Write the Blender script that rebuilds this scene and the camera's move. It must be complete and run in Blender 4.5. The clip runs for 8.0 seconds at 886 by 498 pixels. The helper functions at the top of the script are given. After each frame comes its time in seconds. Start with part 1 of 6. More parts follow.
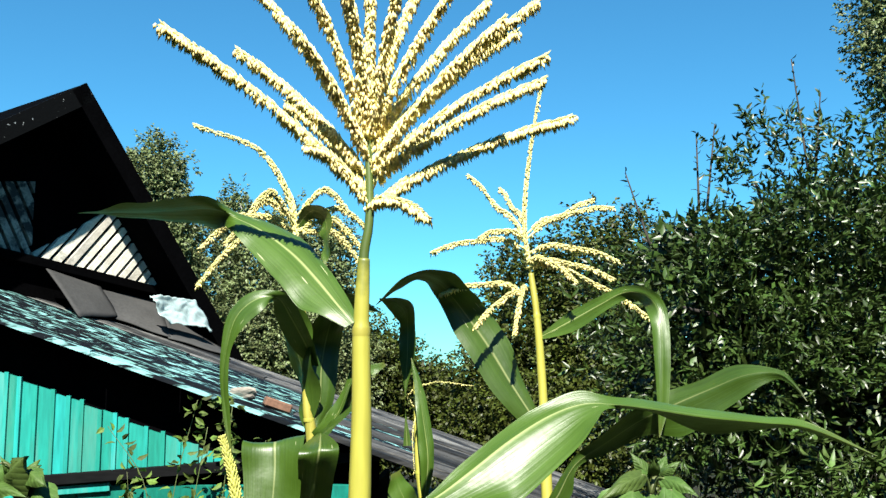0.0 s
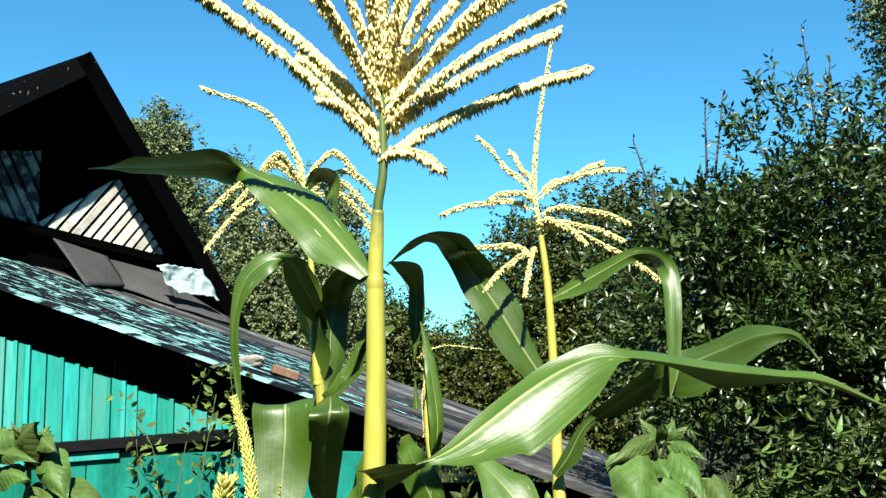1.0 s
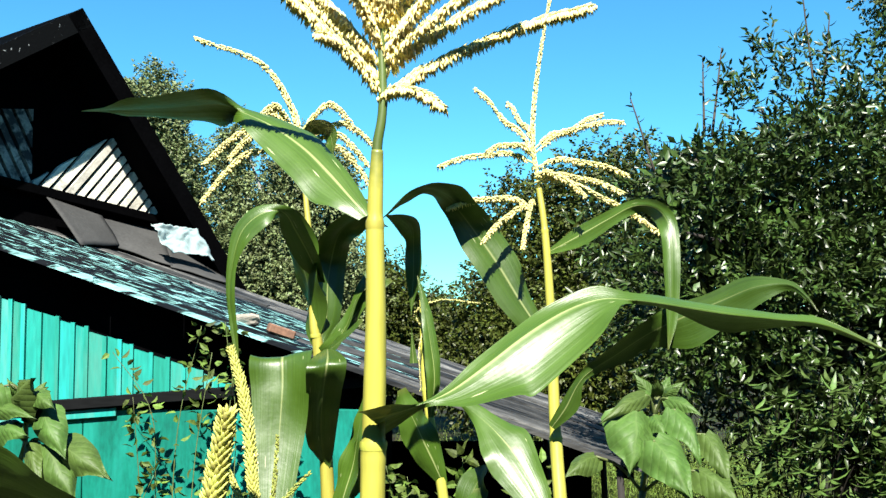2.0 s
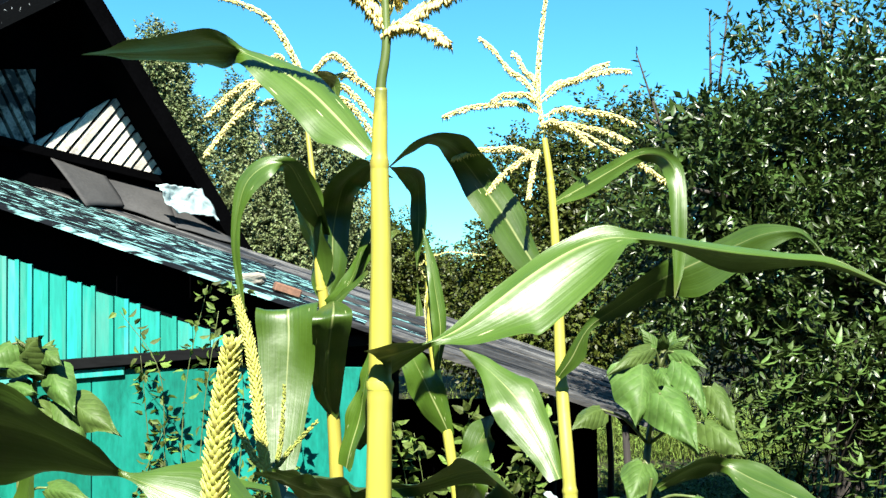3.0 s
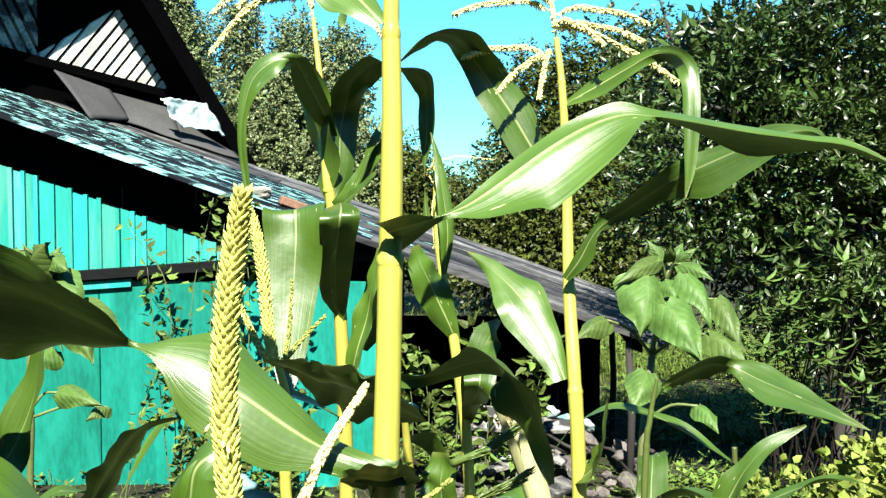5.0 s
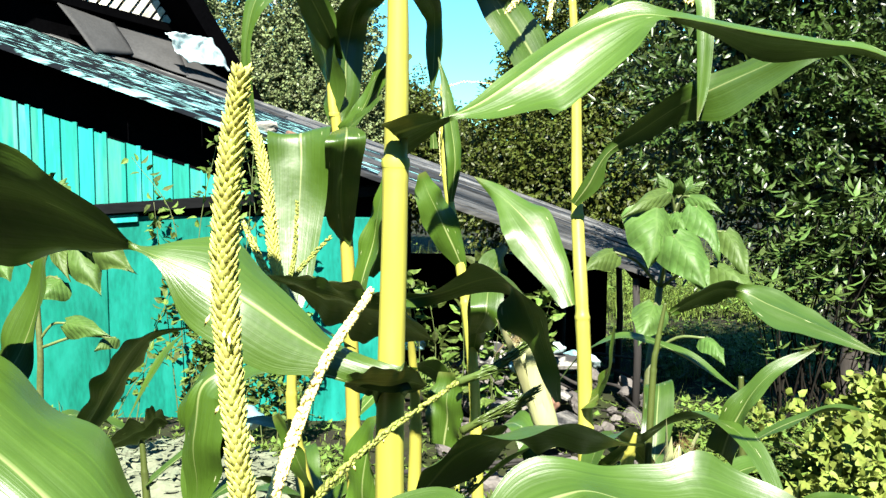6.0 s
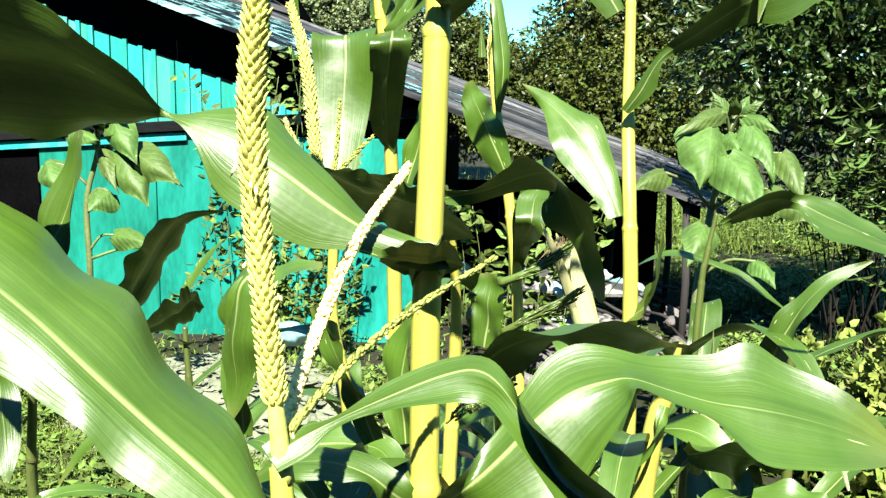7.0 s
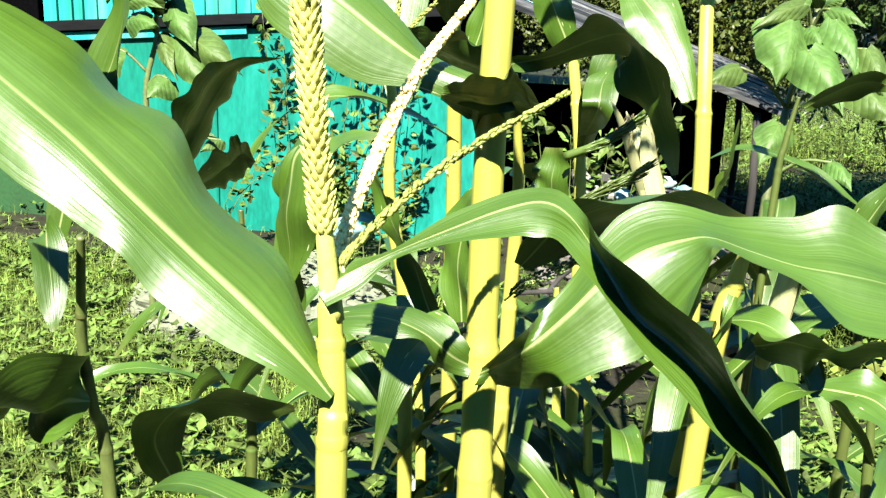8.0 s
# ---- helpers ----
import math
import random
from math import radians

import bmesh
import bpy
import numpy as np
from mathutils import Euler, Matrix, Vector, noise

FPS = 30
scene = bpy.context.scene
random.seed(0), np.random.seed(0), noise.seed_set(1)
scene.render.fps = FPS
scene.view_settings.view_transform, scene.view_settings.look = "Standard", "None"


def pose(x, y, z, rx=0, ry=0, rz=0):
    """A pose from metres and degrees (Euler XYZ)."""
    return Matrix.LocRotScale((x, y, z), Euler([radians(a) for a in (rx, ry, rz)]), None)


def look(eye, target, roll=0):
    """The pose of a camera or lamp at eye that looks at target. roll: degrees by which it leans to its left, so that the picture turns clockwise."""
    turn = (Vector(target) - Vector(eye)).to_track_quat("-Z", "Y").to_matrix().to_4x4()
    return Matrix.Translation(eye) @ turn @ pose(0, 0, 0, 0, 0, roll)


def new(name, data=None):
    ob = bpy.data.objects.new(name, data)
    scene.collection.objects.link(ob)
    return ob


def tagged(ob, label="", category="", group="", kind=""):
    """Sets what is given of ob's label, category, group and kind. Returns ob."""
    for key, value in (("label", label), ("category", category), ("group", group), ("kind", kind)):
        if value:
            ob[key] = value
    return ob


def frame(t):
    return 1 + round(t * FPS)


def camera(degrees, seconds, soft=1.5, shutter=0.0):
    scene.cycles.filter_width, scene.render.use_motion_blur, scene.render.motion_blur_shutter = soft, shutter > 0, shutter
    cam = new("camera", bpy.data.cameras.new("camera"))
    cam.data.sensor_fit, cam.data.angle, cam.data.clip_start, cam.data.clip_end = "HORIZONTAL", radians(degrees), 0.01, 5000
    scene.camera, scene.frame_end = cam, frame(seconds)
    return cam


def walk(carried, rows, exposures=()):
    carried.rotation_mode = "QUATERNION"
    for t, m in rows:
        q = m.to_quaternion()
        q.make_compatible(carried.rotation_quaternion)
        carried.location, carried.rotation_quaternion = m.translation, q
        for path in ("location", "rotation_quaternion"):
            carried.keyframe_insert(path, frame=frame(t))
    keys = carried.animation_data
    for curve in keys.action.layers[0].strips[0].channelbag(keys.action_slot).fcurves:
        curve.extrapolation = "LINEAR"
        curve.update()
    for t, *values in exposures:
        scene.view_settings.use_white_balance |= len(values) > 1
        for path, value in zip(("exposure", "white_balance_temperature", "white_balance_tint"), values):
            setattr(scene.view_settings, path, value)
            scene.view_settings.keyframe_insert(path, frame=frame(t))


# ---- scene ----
cam = camera(48.5, 8.0, soft=1.4)

PATH = [
    (0, (0.018, 0.0, 1.57), (-0.013, 1.982, 1.837), -0.1),
    (0.5, (0.015, 0.008, 1.563), (-0.023, 1.993, 1.803), -0.1),
    (1, (0.009, 0.011, 1.553), (-0.033, 1.999, 1.762), -0.2),
    (1.5, (0.005, 0.018, 1.543), (-0.024, 2.01, 1.713), 0.0),
    (3, (0.003, 0.032, 1.514), (-0.04, 2.031, 1.569), -0.5),
    (3.5, (0.003, 0.037, 1.502), (-0.039, 2.037, 1.511), -0.3),
    (4, (0.001, 0.042, 1.493), (-0.045, 2.041, 1.47), -0.1),
    (5.5, (-0.004, 0.05, 1.454), (-0.063, 2.043, 1.301), 0.2),
    (6, (-0.003, 0.062, 1.435), (-0.071, 2.05, 1.218), 0.3),
    (6.5, (0.0, 0.075, 1.413), (-0.098, 2.052, 1.127), 0.1),
    (7, (0.003, 0.089, 1.383), (-0.159, 2.051, 1.03), 1.1),
    (7.5, (0.013, 0.116, 1.352), (-0.25, 2.048, 0.906), 1.1),
    (8, (-0.004, 0.135, 1.319), (-0.273, 2.045, 0.788), 2.0),
]
walk(cam, [(t, look(eye, target, roll)) for t, eye, target, roll in PATH], [(0, 1.75), (1.5, 1.87), (3.0, 2.2), (5.5, 2.38), (6.5, 2.5), (8, 2.62)])

# ---- light ----
world = bpy.data.worlds.new("sky_world")
scene.world = world
world.use_nodes = True
wn = world.node_tree.nodes
sky = wn.new("ShaderNodeTexSky")
sky.sky_type = "NISHITA"
sky.sun_disc = False
sky.sun_elevation = radians(47)
sky.sun_rotation = radians(180)
sky.air_density, sky.dust_density, sky.ozone_density = 1.0, 0.0, 2.0
wn["Background"].inputs["Strength"].default_value = 0.05
tone = wn.new("ShaderNodeMix")
tone.data_type, tone.blend_type = "RGBA", "MULTIPLY"
tone.inputs["Factor"].default_value = 1.0
tone.inputs["B"].default_value = (0.30, 0.85, 1.03, 1)
world.node_tree.links.new(sky.outputs["Color"], tone.inputs["A"])
world.node_tree.links.new(tone.outputs["Result"], wn["Background"].inputs["Color"])

sun = new("sun", bpy.data.lights.new("sun", "SUN"))
sun.data.energy = 5.0
sun.data.angle = radians(0.5)
sun.data.color = (1.0, 0.95, 0.86)
sun.matrix_world = look((0, 0, 0), (0.0, 0.682, -0.731))

# ---- materials ----
def material(name, base, rough=0.7, spread=0.25, scale=8.0, fine=60.0, bump=0.15, metal=0.0, see=0.0, per="object", spec=0.5, stain=None, stain_at=(0.55, 0.7), stain_scale=3.0, stretch=(1, 1, 1)):
    """A surface with variation at two scales, fine relief, an odd tone per piece and, if asked, stains and light let through."""
    m = bpy.data.materials.new(name)
    m.use_nodes = True
    nt = m.node_tree
    n, l = nt.nodes, nt.links
    bsdf = n["Principled BSDF"]
    bsdf.inputs["Roughness"].default_value = rough
    bsdf.inputs["Metallic"].default_value = metal
    bsdf.inputs["Specular IOR Level"].default_value = spec
    co = n.new("ShaderNodeTexCoord")
    mp = n.new("ShaderNodeMapping")
    mp.inputs["Scale"].default_value = stretch
    l.new(co.outputs["Object"], mp.inputs["Vector"])
    big, small = n.new("ShaderNodeTexNoise"), n.new("ShaderNodeTexNoise")
    for tex, s, d in ((big, scale, 4), (small, fine, 3)):
        tex.inputs["Scale"].default_value = s
        tex.inputs["Detail"].default_value = d
        l.new(mp.outputs["Vector"], tex.inputs["Vector"])
    mix = n.new("ShaderNodeMix")
    mix.data_type = "RGBA"
    mix.inputs["A"].default_value = (*[c * (1 - spread) for c in base], 1)
    mix.inputs["B"].default_value = (*[min(1, c * (1 + spread)) for c in base], 1)
    add = n.new("ShaderNodeMath")
    add.operation = "MULTIPLY_ADD"
    add.inputs[1].default_value, add.inputs[2].default_value = 0.5, 0.0
    l.new(small.outputs["Fac"], add.inputs[0])
    add2 = n.new("ShaderNodeMath")
    add2.operation = "MULTIPLY_ADD"
    add2.inputs[1].default_value = 0.5
    l.new(big.outputs["Fac"], add2.inputs[0])
    l.new(add.outputs[0], add2.inputs[2])
    ramp = n.new("ShaderNodeMapRange")
    ramp.inputs["From Min"].default_value, ramp.inputs["From Max"].default_value = 0.35, 0.65
    l.new(add2.outputs[0], ramp.inputs["Value"])
    l.new(ramp.outputs["Result"], mix.inputs["Factor"])
    colour = mix.outputs["Result"]
    if stain:
        st, sr, sm = n.new("ShaderNodeTexNoise"), n.new("ShaderNodeMapRange"), n.new("ShaderNodeMix")
        st.inputs["Scale"].default_value, st.inputs["Detail"].default_value = stain_scale, 7
        st.inputs["Roughness"].default_value, st.inputs["Distortion"].default_value = 0.62, 0.5
        l.new(mp.outputs["Vector"], st.inputs["Vector"])
        sr.inputs["From Min"].default_value, sr.inputs["From Max"].default_value = stain_at
        l.new(st.outputs["Fac"], sr.inputs["Value"])
        sm.data_type = "RGBA"
        sm.inputs["B"].default_value = (*stain, 1)
        l.new(colour, sm.inputs["A"])
        l.new(sr.outputs["Result"], sm.inputs["Factor"])
        colour = sm.outputs["Result"]
    hue = n.new("ShaderNodeHueSaturation")
    rnd = n.new("ShaderNodeObjectInfo") if per == "object" else n.new("ShaderNodeNewGeometry")
    source = rnd.outputs["Random"] if per == "object" else rnd.outputs["Random Per Island"]
    val = n.new("ShaderNodeMapRange")
    val.inputs["To Min"].default_value, val.inputs["To Max"].default_value = 1 - spread * 0.9, 1 + spread * 0.9
    l.new(source, val.inputs["Value"])
    l.new(val.outputs["Result"], hue.inputs["Value"])
    hv = n.new("ShaderNodeMapRange")
    hv.inputs["To Min"].default_value, hv.inputs["To Max"].default_value = 0.485, 0.515
    l.new(source, hv.inputs["Value"])
    l.new(hv.outputs["Result"], hue.inputs["Hue"])
    l.new(colour, hue.inputs["Color"])
    l.new(hue.outputs["Color"], bsdf.inputs["Base Color"])
    if bump:
        b = n.new("ShaderNodeBump")
        b.inputs["Strength"].default_value, b.inputs["Distance"].default_value = bump, 0.01
        l.new(add2.outputs[0], b.inputs["Height"])
        l.new(b.outputs["Normal"], bsdf.inputs["Normal"])
    if see:
        tr, ms = n.new("ShaderNodeBsdfTranslucent"), n.new("ShaderNodeMixShader")
        l.new(hue.outputs["Color"], tr.inputs["Color"])
        ms.inputs["Fac"].default_value = see
        l.new(bsdf.outputs["BSDF"], ms.inputs[1])
        l.new(tr.outputs["BSDF"], ms.inputs[2])
        l.new(ms.outputs["Shader"], n["Material Output"].inputs["Surface"])
    return m


def blade_material(name, base, rib, rough=0.40, see=0.002, flecks=True):
    """A grass-family leaf: pale midrib and parallel veins, from the blade's own UV map (u across, v along)."""
    m = bpy.data.materials.new(name)
    m.use_nodes = True
    nt = m.node_tree
    n, l = nt.nodes, nt.links
    bsdf = n["Principled BSDF"]
    uv, sep = n.new("ShaderNodeUVMap"), n.new("ShaderNodeSeparateXYZ")
    l.new(uv.outputs["UV"], sep.inputs["Vector"])

    def math_node(op, a, b=None, c=None):
        k = n.new("ShaderNodeMath")
        k.operation = op
        for i, v in enumerate((a, b, c)):
            if v is None:
                continue
            if hasattr(v, "is_output"):
                l.new(v, k.inputs[i])
            else:
                k.inputs[i].default_value = v
        return k.outputs[0]

    def rng(v, a, b, c, d):
        k = n.new("ShaderNodeMapRange")
        for s, x in zip(("From Min", "From Max", "To Min", "To Max"), (a, b, c, d)):
            k.inputs[s].default_value = x
        l.new(v, k.inputs["Value"])
        return k.outputs["Result"]

    def blend(f, a, b):
        k = n.new("ShaderNodeMix")
        k.data_type = "RGBA"
        l.new(f, k.inputs["Factor"])
        for s, x in (("A", a), ("B", b)):
            if hasattr(x, "is_output"):
                l.new(x, k.inputs[s])
            else:
                k.inputs[s].default_value = (*x, 1)
        return k.outputs["Result"]

    u, v = sep.outputs["X"], sep.outputs["Y"]
    off = math_node("ABSOLUTE", math_node("SUBTRACT", u, 0.5))
    comb = n.new("ShaderNodeCombineXYZ")
    l.new(math_node("MULTIPLY", u, 22.0), comb.inputs["X"])
    l.new(math_node("MULTIPLY", v, 1.6), comb.inputs["Y"])
    info = n.new("ShaderNodeObjectInfo")
    l.new(math_node("MULTIPLY", info.outputs["Random"], 40.0), comb.inputs["Z"])
    vein = n.new("ShaderNodeTexNoise")
    vein.inputs["Scale"].default_value, vein.inputs["Detail"].default_value = 1.0, 5
    l.new(comb.outputs["Vector"], vein.inputs["Vector"])
    co = n.new("ShaderNodeTexCoord")
    cloud = n.new("ShaderNodeTexNoise")
    cloud.inputs["Scale"].default_value, cloud.inputs["Detail"].default_value = 14, 4
    l.new(co.outputs["Object"], cloud.inputs["Vector"])
    comb2 = n.new("ShaderNodeCombineXYZ")
    l.new(math_node("MULTIPLY", u, 85.0), comb2.inputs["X"])
    l.new(math_node("MULTIPLY", v, 3.0), comb2.inputs["Y"])
    l.new(math_node("MULTIPLY", info.outputs["Random"], 90.0), comb2.inputs["Z"])
    fine = n.new("ShaderNodeTexNoise")
    fine.inputs["Scale"].default_value, fine.inputs["Detail"].default_value = 1.0, 3
    l.new(comb2.outputs["Vector"], fine.inputs["Vector"])
    tone = math_node("ADD", math_node("MULTIPLY", math_node("ADD", math_node("MULTIPLY", vein.outputs["Fac"], 0.5), math_node("MULTIPLY", fine.outputs["Fac"], 0.5)), 0.65), math_node("MULTIPLY", cloud.outputs["Fac"], 0.35))
    green = blend(rng(tone, 0.36, 0.64, 0, 1), [c * 0.76 for c in base], [c * 1.22 for c in base])
    tip = rng(v, 0.9, 1.0, 0.0, 0.35)
    green = blend(tip, green, (0.11, 0.10, 0.03))
    if flecks:
        sp = n.new("ShaderNodeTexVoronoi")
        sp.inputs["Scale"].default_value = 1.0
        c2 = n.new("ShaderNodeCombineXYZ")
        l.new(math_node("MULTIPLY", u, 7.0), c2.inputs["X"])
        l.new(math_node("MULTIPLY", v, 4.0), c2.inputs["Y"])
        l.new(math_node("MULTIPLY", info.outputs["Random"], 70.0), c2.inputs["Z"])
        l.new(c2.outputs["Vector"], sp.inputs["Vector"])
        green = blend(rng(sp.outputs["Distance"], 0.085, 0.06, 0.0, 0.75), green, (0.32, 0.33, 0.19))
    ribbed = blend(rng(math_node("ADD", off, math_node("MULTIPLY", v, 0.045)), 0.020, 0.046, 0.9, 0.0), green, rib)
    hue = n.new("ShaderNodeHueSaturation")
    l.new(rng(info.outputs["Random"], 0, 1, 0.8, 1.2), hue.inputs["Value"])
    l.new(ribbed, hue.inputs["Color"])
    l.new(hue.outputs["Color"], bsdf.inputs["Base Color"])
    gloss = math_node("ADD", math_node("MULTIPLY", cloud.outputs["Fac"], 0.5), math_node("MULTIPLY", fine.outputs["Fac"], 0.5))
    l.new(rng(gloss, 0.35, 0.65, rough - 0.05, rough + 0.1), bsdf.inputs["Roughness"])
    bsdf.inputs["Specular IOR Level"].default_value = 0.52
    bmp = n.new("ShaderNodeBump")
    bmp.inputs["Strength"].default_value, bmp.inputs["Distance"].default_value = 0.35, 0.004
    relief = math_node("ADD", math_node("MULTIPLY", vein.outputs["Fac"], 0.5), math_node("MULTIPLY", fine.outputs["Fac"], 0.05))
    l.new(math_node("ADD", relief, math_node("MULTIPLY", cloud.outputs["Fac"], 1.9)), bmp.inputs["Height"])
    l.new(bmp.outputs["Normal"], bsdf.inputs["Normal"])
    tr, ms = n.new("ShaderNodeBsdfTranslucent"), n.new("ShaderNodeMixShader")
    l.new(hue.outputs["Color"], tr.inputs["Color"])
    ms.inputs["Fac"].default_value = see
    l.new(bsdf.outputs["BSDF"], ms.inputs[1])
    l.new(tr.outputs["BSDF"], ms.inputs[2])
    l.new(ms.outputs["Shader"], n["Material Output"].inputs["Surface"])
    return m


def broadleaf_material(name, base, vein, rough=0.55):
    """A broad leaf with a pale midrib and side veins, from its own UV map (u across, v along)."""
    m = material(name, base, rough, 0.22, 14, 80, 0.0, spec=0.25)
    n, l = m.node_tree.nodes, m.node_tree.links
    bsdf = n["Principled BSDF"]
    colour = bsdf.inputs["Base Color"].links[0].from_socket
    uv, sep = n.new("ShaderNodeUVMap"), n.new("ShaderNodeSeparateXYZ")
    l.new(uv.outputs["UV"], sep.inputs["Vector"])

    def step(op, a, b):
        k = n.new("ShaderNodeMath")
        k.operation = op
        for i, v in enumerate((a, b)):
            if hasattr(v, "is_output"):
                l.new(v, k.inputs[i])
            else:
                k.inputs[i].default_value = v
        return k.outputs[0]

    off = step("ABSOLUTE", step("SUBTRACT", sep.outputs["X"], 0.5), 0)
    side = step("ABSOLUTE", step("SINE", step("MULTIPLY", step("SUBTRACT", sep.outputs["Y"], step("MULTIPLY", off, 0.9)), 19.0), 0), 0)
    near = step("MINIMUM", step("MULTIPLY", side, 0.14), step("MULTIPLY", off, 1.2))
    line = n.new("ShaderNodeMapRange")
    line.inputs["From Min"].default_value, line.inputs["From Max"].default_value = 0.008, 0.03
    line.inputs["To Min"].default_value, line.inputs["To Max"].default_value = 0.3, 0.0
    l.new(near, line.inputs["Value"])
    mix = n.new("ShaderNodeMix")
    mix.data_type = "RGBA"
    l.new(line.outputs["Result"], mix.inputs["Factor"])
    l.new(colour, mix.inputs["A"])
    mix.inputs["B"].default_value = (*vein, 1)
    l.new(mix.outputs["Result"], bsdf.inputs["Base Color"])
    b = n.new("ShaderNodeBump")
    b.inputs["Strength"].default_value, b.inputs["Distance"].default_value = 0.9, 0.009
    l.new(near, b.inputs["Height"])
    l.new(b.outputs["Normal"], bsdf.inputs["Normal"])
    return m


M_BLADE = blade_material("corn_blade", (0.030, 0.064, 0.005), (0.17, 0.20, 0.075))
M_STALK = material("corn_stalk", (0.29, 0.29, 0.046), 0.42, 0.18, 9, 90, 0.12, stretch=(1, 1, 0.15), stain=(0.0744, 0.1117, 0.0139), stain_at=(0.56, 0.75), stain_scale=7)
M_STALK_DARK = material("corn_stalk_upper", (0.05, 0.075, 0.014), 0.45, 0.25, 9, 90, 0.12, stretch=(1, 1, 0.2))
M_STALK_TOP = material("corn_stalk_under_tassel", (0.29, 0.29, 0.046), 0.42, 0.18, 9, 90, 0.12, stretch=(1, 1, 0.15), stain=(0.0744, 0.1117, 0.0139), stain_at=(0.56, 0.75), stain_scale=7)


def greening(m, z0, z1, colour):
    """Turns a stem green from one height on its plant to another, in streaks."""
    n, l = m.node_tree.nodes, m.node_tree.links
    bsdf = n["Principled BSDF"]
    was = bsdf.inputs["Base Color"].links[0].from_socket
    co, sep, streak = n.new("ShaderNodeTexCoord"), n.new("ShaderNodeSeparateXYZ"), n.new("ShaderNodeTexNoise")
    streak.inputs["Scale"].default_value = 90
    l.new(co.outputs["Object"], sep.inputs["Vector"])
    l.new(co.outputs["Object"], streak.inputs["Vector"])
    add, ramp, mix = n.new("ShaderNodeMath"), n.new("ShaderNodeMapRange"), n.new("ShaderNodeMix")
    add.operation = "MULTIPLY_ADD"
    add.inputs[1].default_value = 0.05
    l.new(streak.outputs["Fac"], add.inputs[0])
    l.new(sep.outputs["Z"], add.inputs[2])
    ramp.inputs["From Min"].default_value, ramp.inputs["From Max"].default_value = z0 + 0.025, z1 + 0.025
    l.new(add.outputs[0], ramp.inputs["Value"])
    mix.data_type = "RGBA"
    mix.inputs["B"].default_value = (*colour, 1)
    l.new(was, mix.inputs["A"])
    l.new(ramp.outputs["Result"], mix.inputs["Factor"])
    l.new(mix.outputs["Result"], bsdf.inputs["Base Color"])


greening(M_STALK_TOP, 1.655, 1.705, (0.05, 0.075, 0.014))
M_STALK_BROWN = material("corn_stalk_brown", (0.05, 0.062, 0.014), 0.5, 0.4, 12, 80, 0.2, stretch=(1, 1, 0.3))
M_FLORET = material("tassel_floret", (0.86, 0.74, 0.31), 0.6, 0.15, 40, 200, 0.1, per="island", see=0.25)
M_GLUME = material("tassel_glume", (0.58, 0.55, 0.21), 0.6, 0.25, 40, 200, 0.1, per="island", see=0.2)
M_GLUME_GREEN = material("green_tassel_chaff", (0.26, 0.3, 0.06), 0.6, 0.3, 40, 200, 0.1, see=0.35, per="island")
M_SPIKE = material("closed_tassel_chaff", (0.42, 0.43, 0.10), 0.55, 0.22, 40, 200, 0.1, per="island", see=0.12)
M_HUSK = material("ear_husk", (0.315, 0.3225, 0.15), 0.5, 0.15, 12, 90, 0.2, stretch=(1, 1, 0.1), see=0.15)
M_SILK = material("ear_silk", (0.1013, 0.0675, 0.0236), 0.5, 0.35, 40, 200, 0.1, per="island")
M_BUSH = material("bush_leaf", (0.024, 0.045, 0.008), 0.40, 0.5, 5, 60, 0.1, see=0.03, per="island", spec=0.4)
M_BIRCH = material("birch_leaf", (0.098, 0.124, 0.048), 0.5, 0.45, 3, 60, 0.1, see=0.08, per="island", spec=0.3)
M_HEDGE = material("far_leaf", (0.0375, 0.0495, 0.006), 0.5, 0.5, 2, 60, 0.1, see=0.08, per="island", spec=0.3)
M_YELLOWLEAF = material("shrub_leaf", (0.11, 0.145, 0.024), 0.65, 0.4, 4, 60, 0.1, see=0.08, per="island", spec=0.25)
M_SPRAY = material("shrub_spray_leaf", (0.042, 0.072, 0.015), 0.5, 0.5, 6, 60, 0.1, see=0.05, per="island", spec=0.32)
M_SUNLEAF = broadleaf_material("sunflower_leaf", (0.039, 0.0735, 0.0135), (0.0825, 0.1275, 0.0375))
M_SUNSTEM = material("sunflower_stem", (0.0675, 0.0878, 0.0236), 0.6, 0.25, 14, 80, 0.2)
M_GRASS = material("grass_blade", (0.088, 0.128, 0.02), 0.65, 0.7, 2.5, 60, 0.0, see=0.08, per="island", spec=0.25)
M_WEED = material("weed_leaf", (0.056, 0.09, 0.014), 0.65, 0.6, 3, 60, 0.1, see=0.08, per="island", spec=0.25)
M_SOIL = material("garden_soil", (0.013, 0.012, 0.008), 0.95, 0.45, 3, 45, 0.8, stain=(0.0165, 0.0225, 0.006), stain_at=(0.45, 0.6), stain_scale=1.5, spec=0.1)
M_TEAL = material("teal_paint_boards", (0.009, 0.195, 0.1613), 0.55, 0.22, 5, 60, 0.25, stretch=(1, 1, 0.12), stain=(0.0743, 0.2093, 0.1755), stain_at=(0.5, 0.8), stain_scale=9, spec=0.2)
M_TEAL_LOW = material("teal_paint_panel", (0.0015, 0.105, 0.076), 0.6, 0.3, 4.5, 50, 0.25, stain=(0.006, 0.16, 0.125), stain_at=(0.46, 0.66), stain_scale=5, stretch=(1, 1, 0.3), spec=0.15)
M_GREEN_DOOR = material("dark_green_paint", (0.0101, 0.0473, 0.0135), 0.55, 0.25, 4, 50, 0.2)
M_TRIM = material("weathered_trim", (0.006, 0.0065, 0.007), 0.8, 0.3, 8, 60, 0.3, stretch=(0.2, 1, 1), spec=0.04)
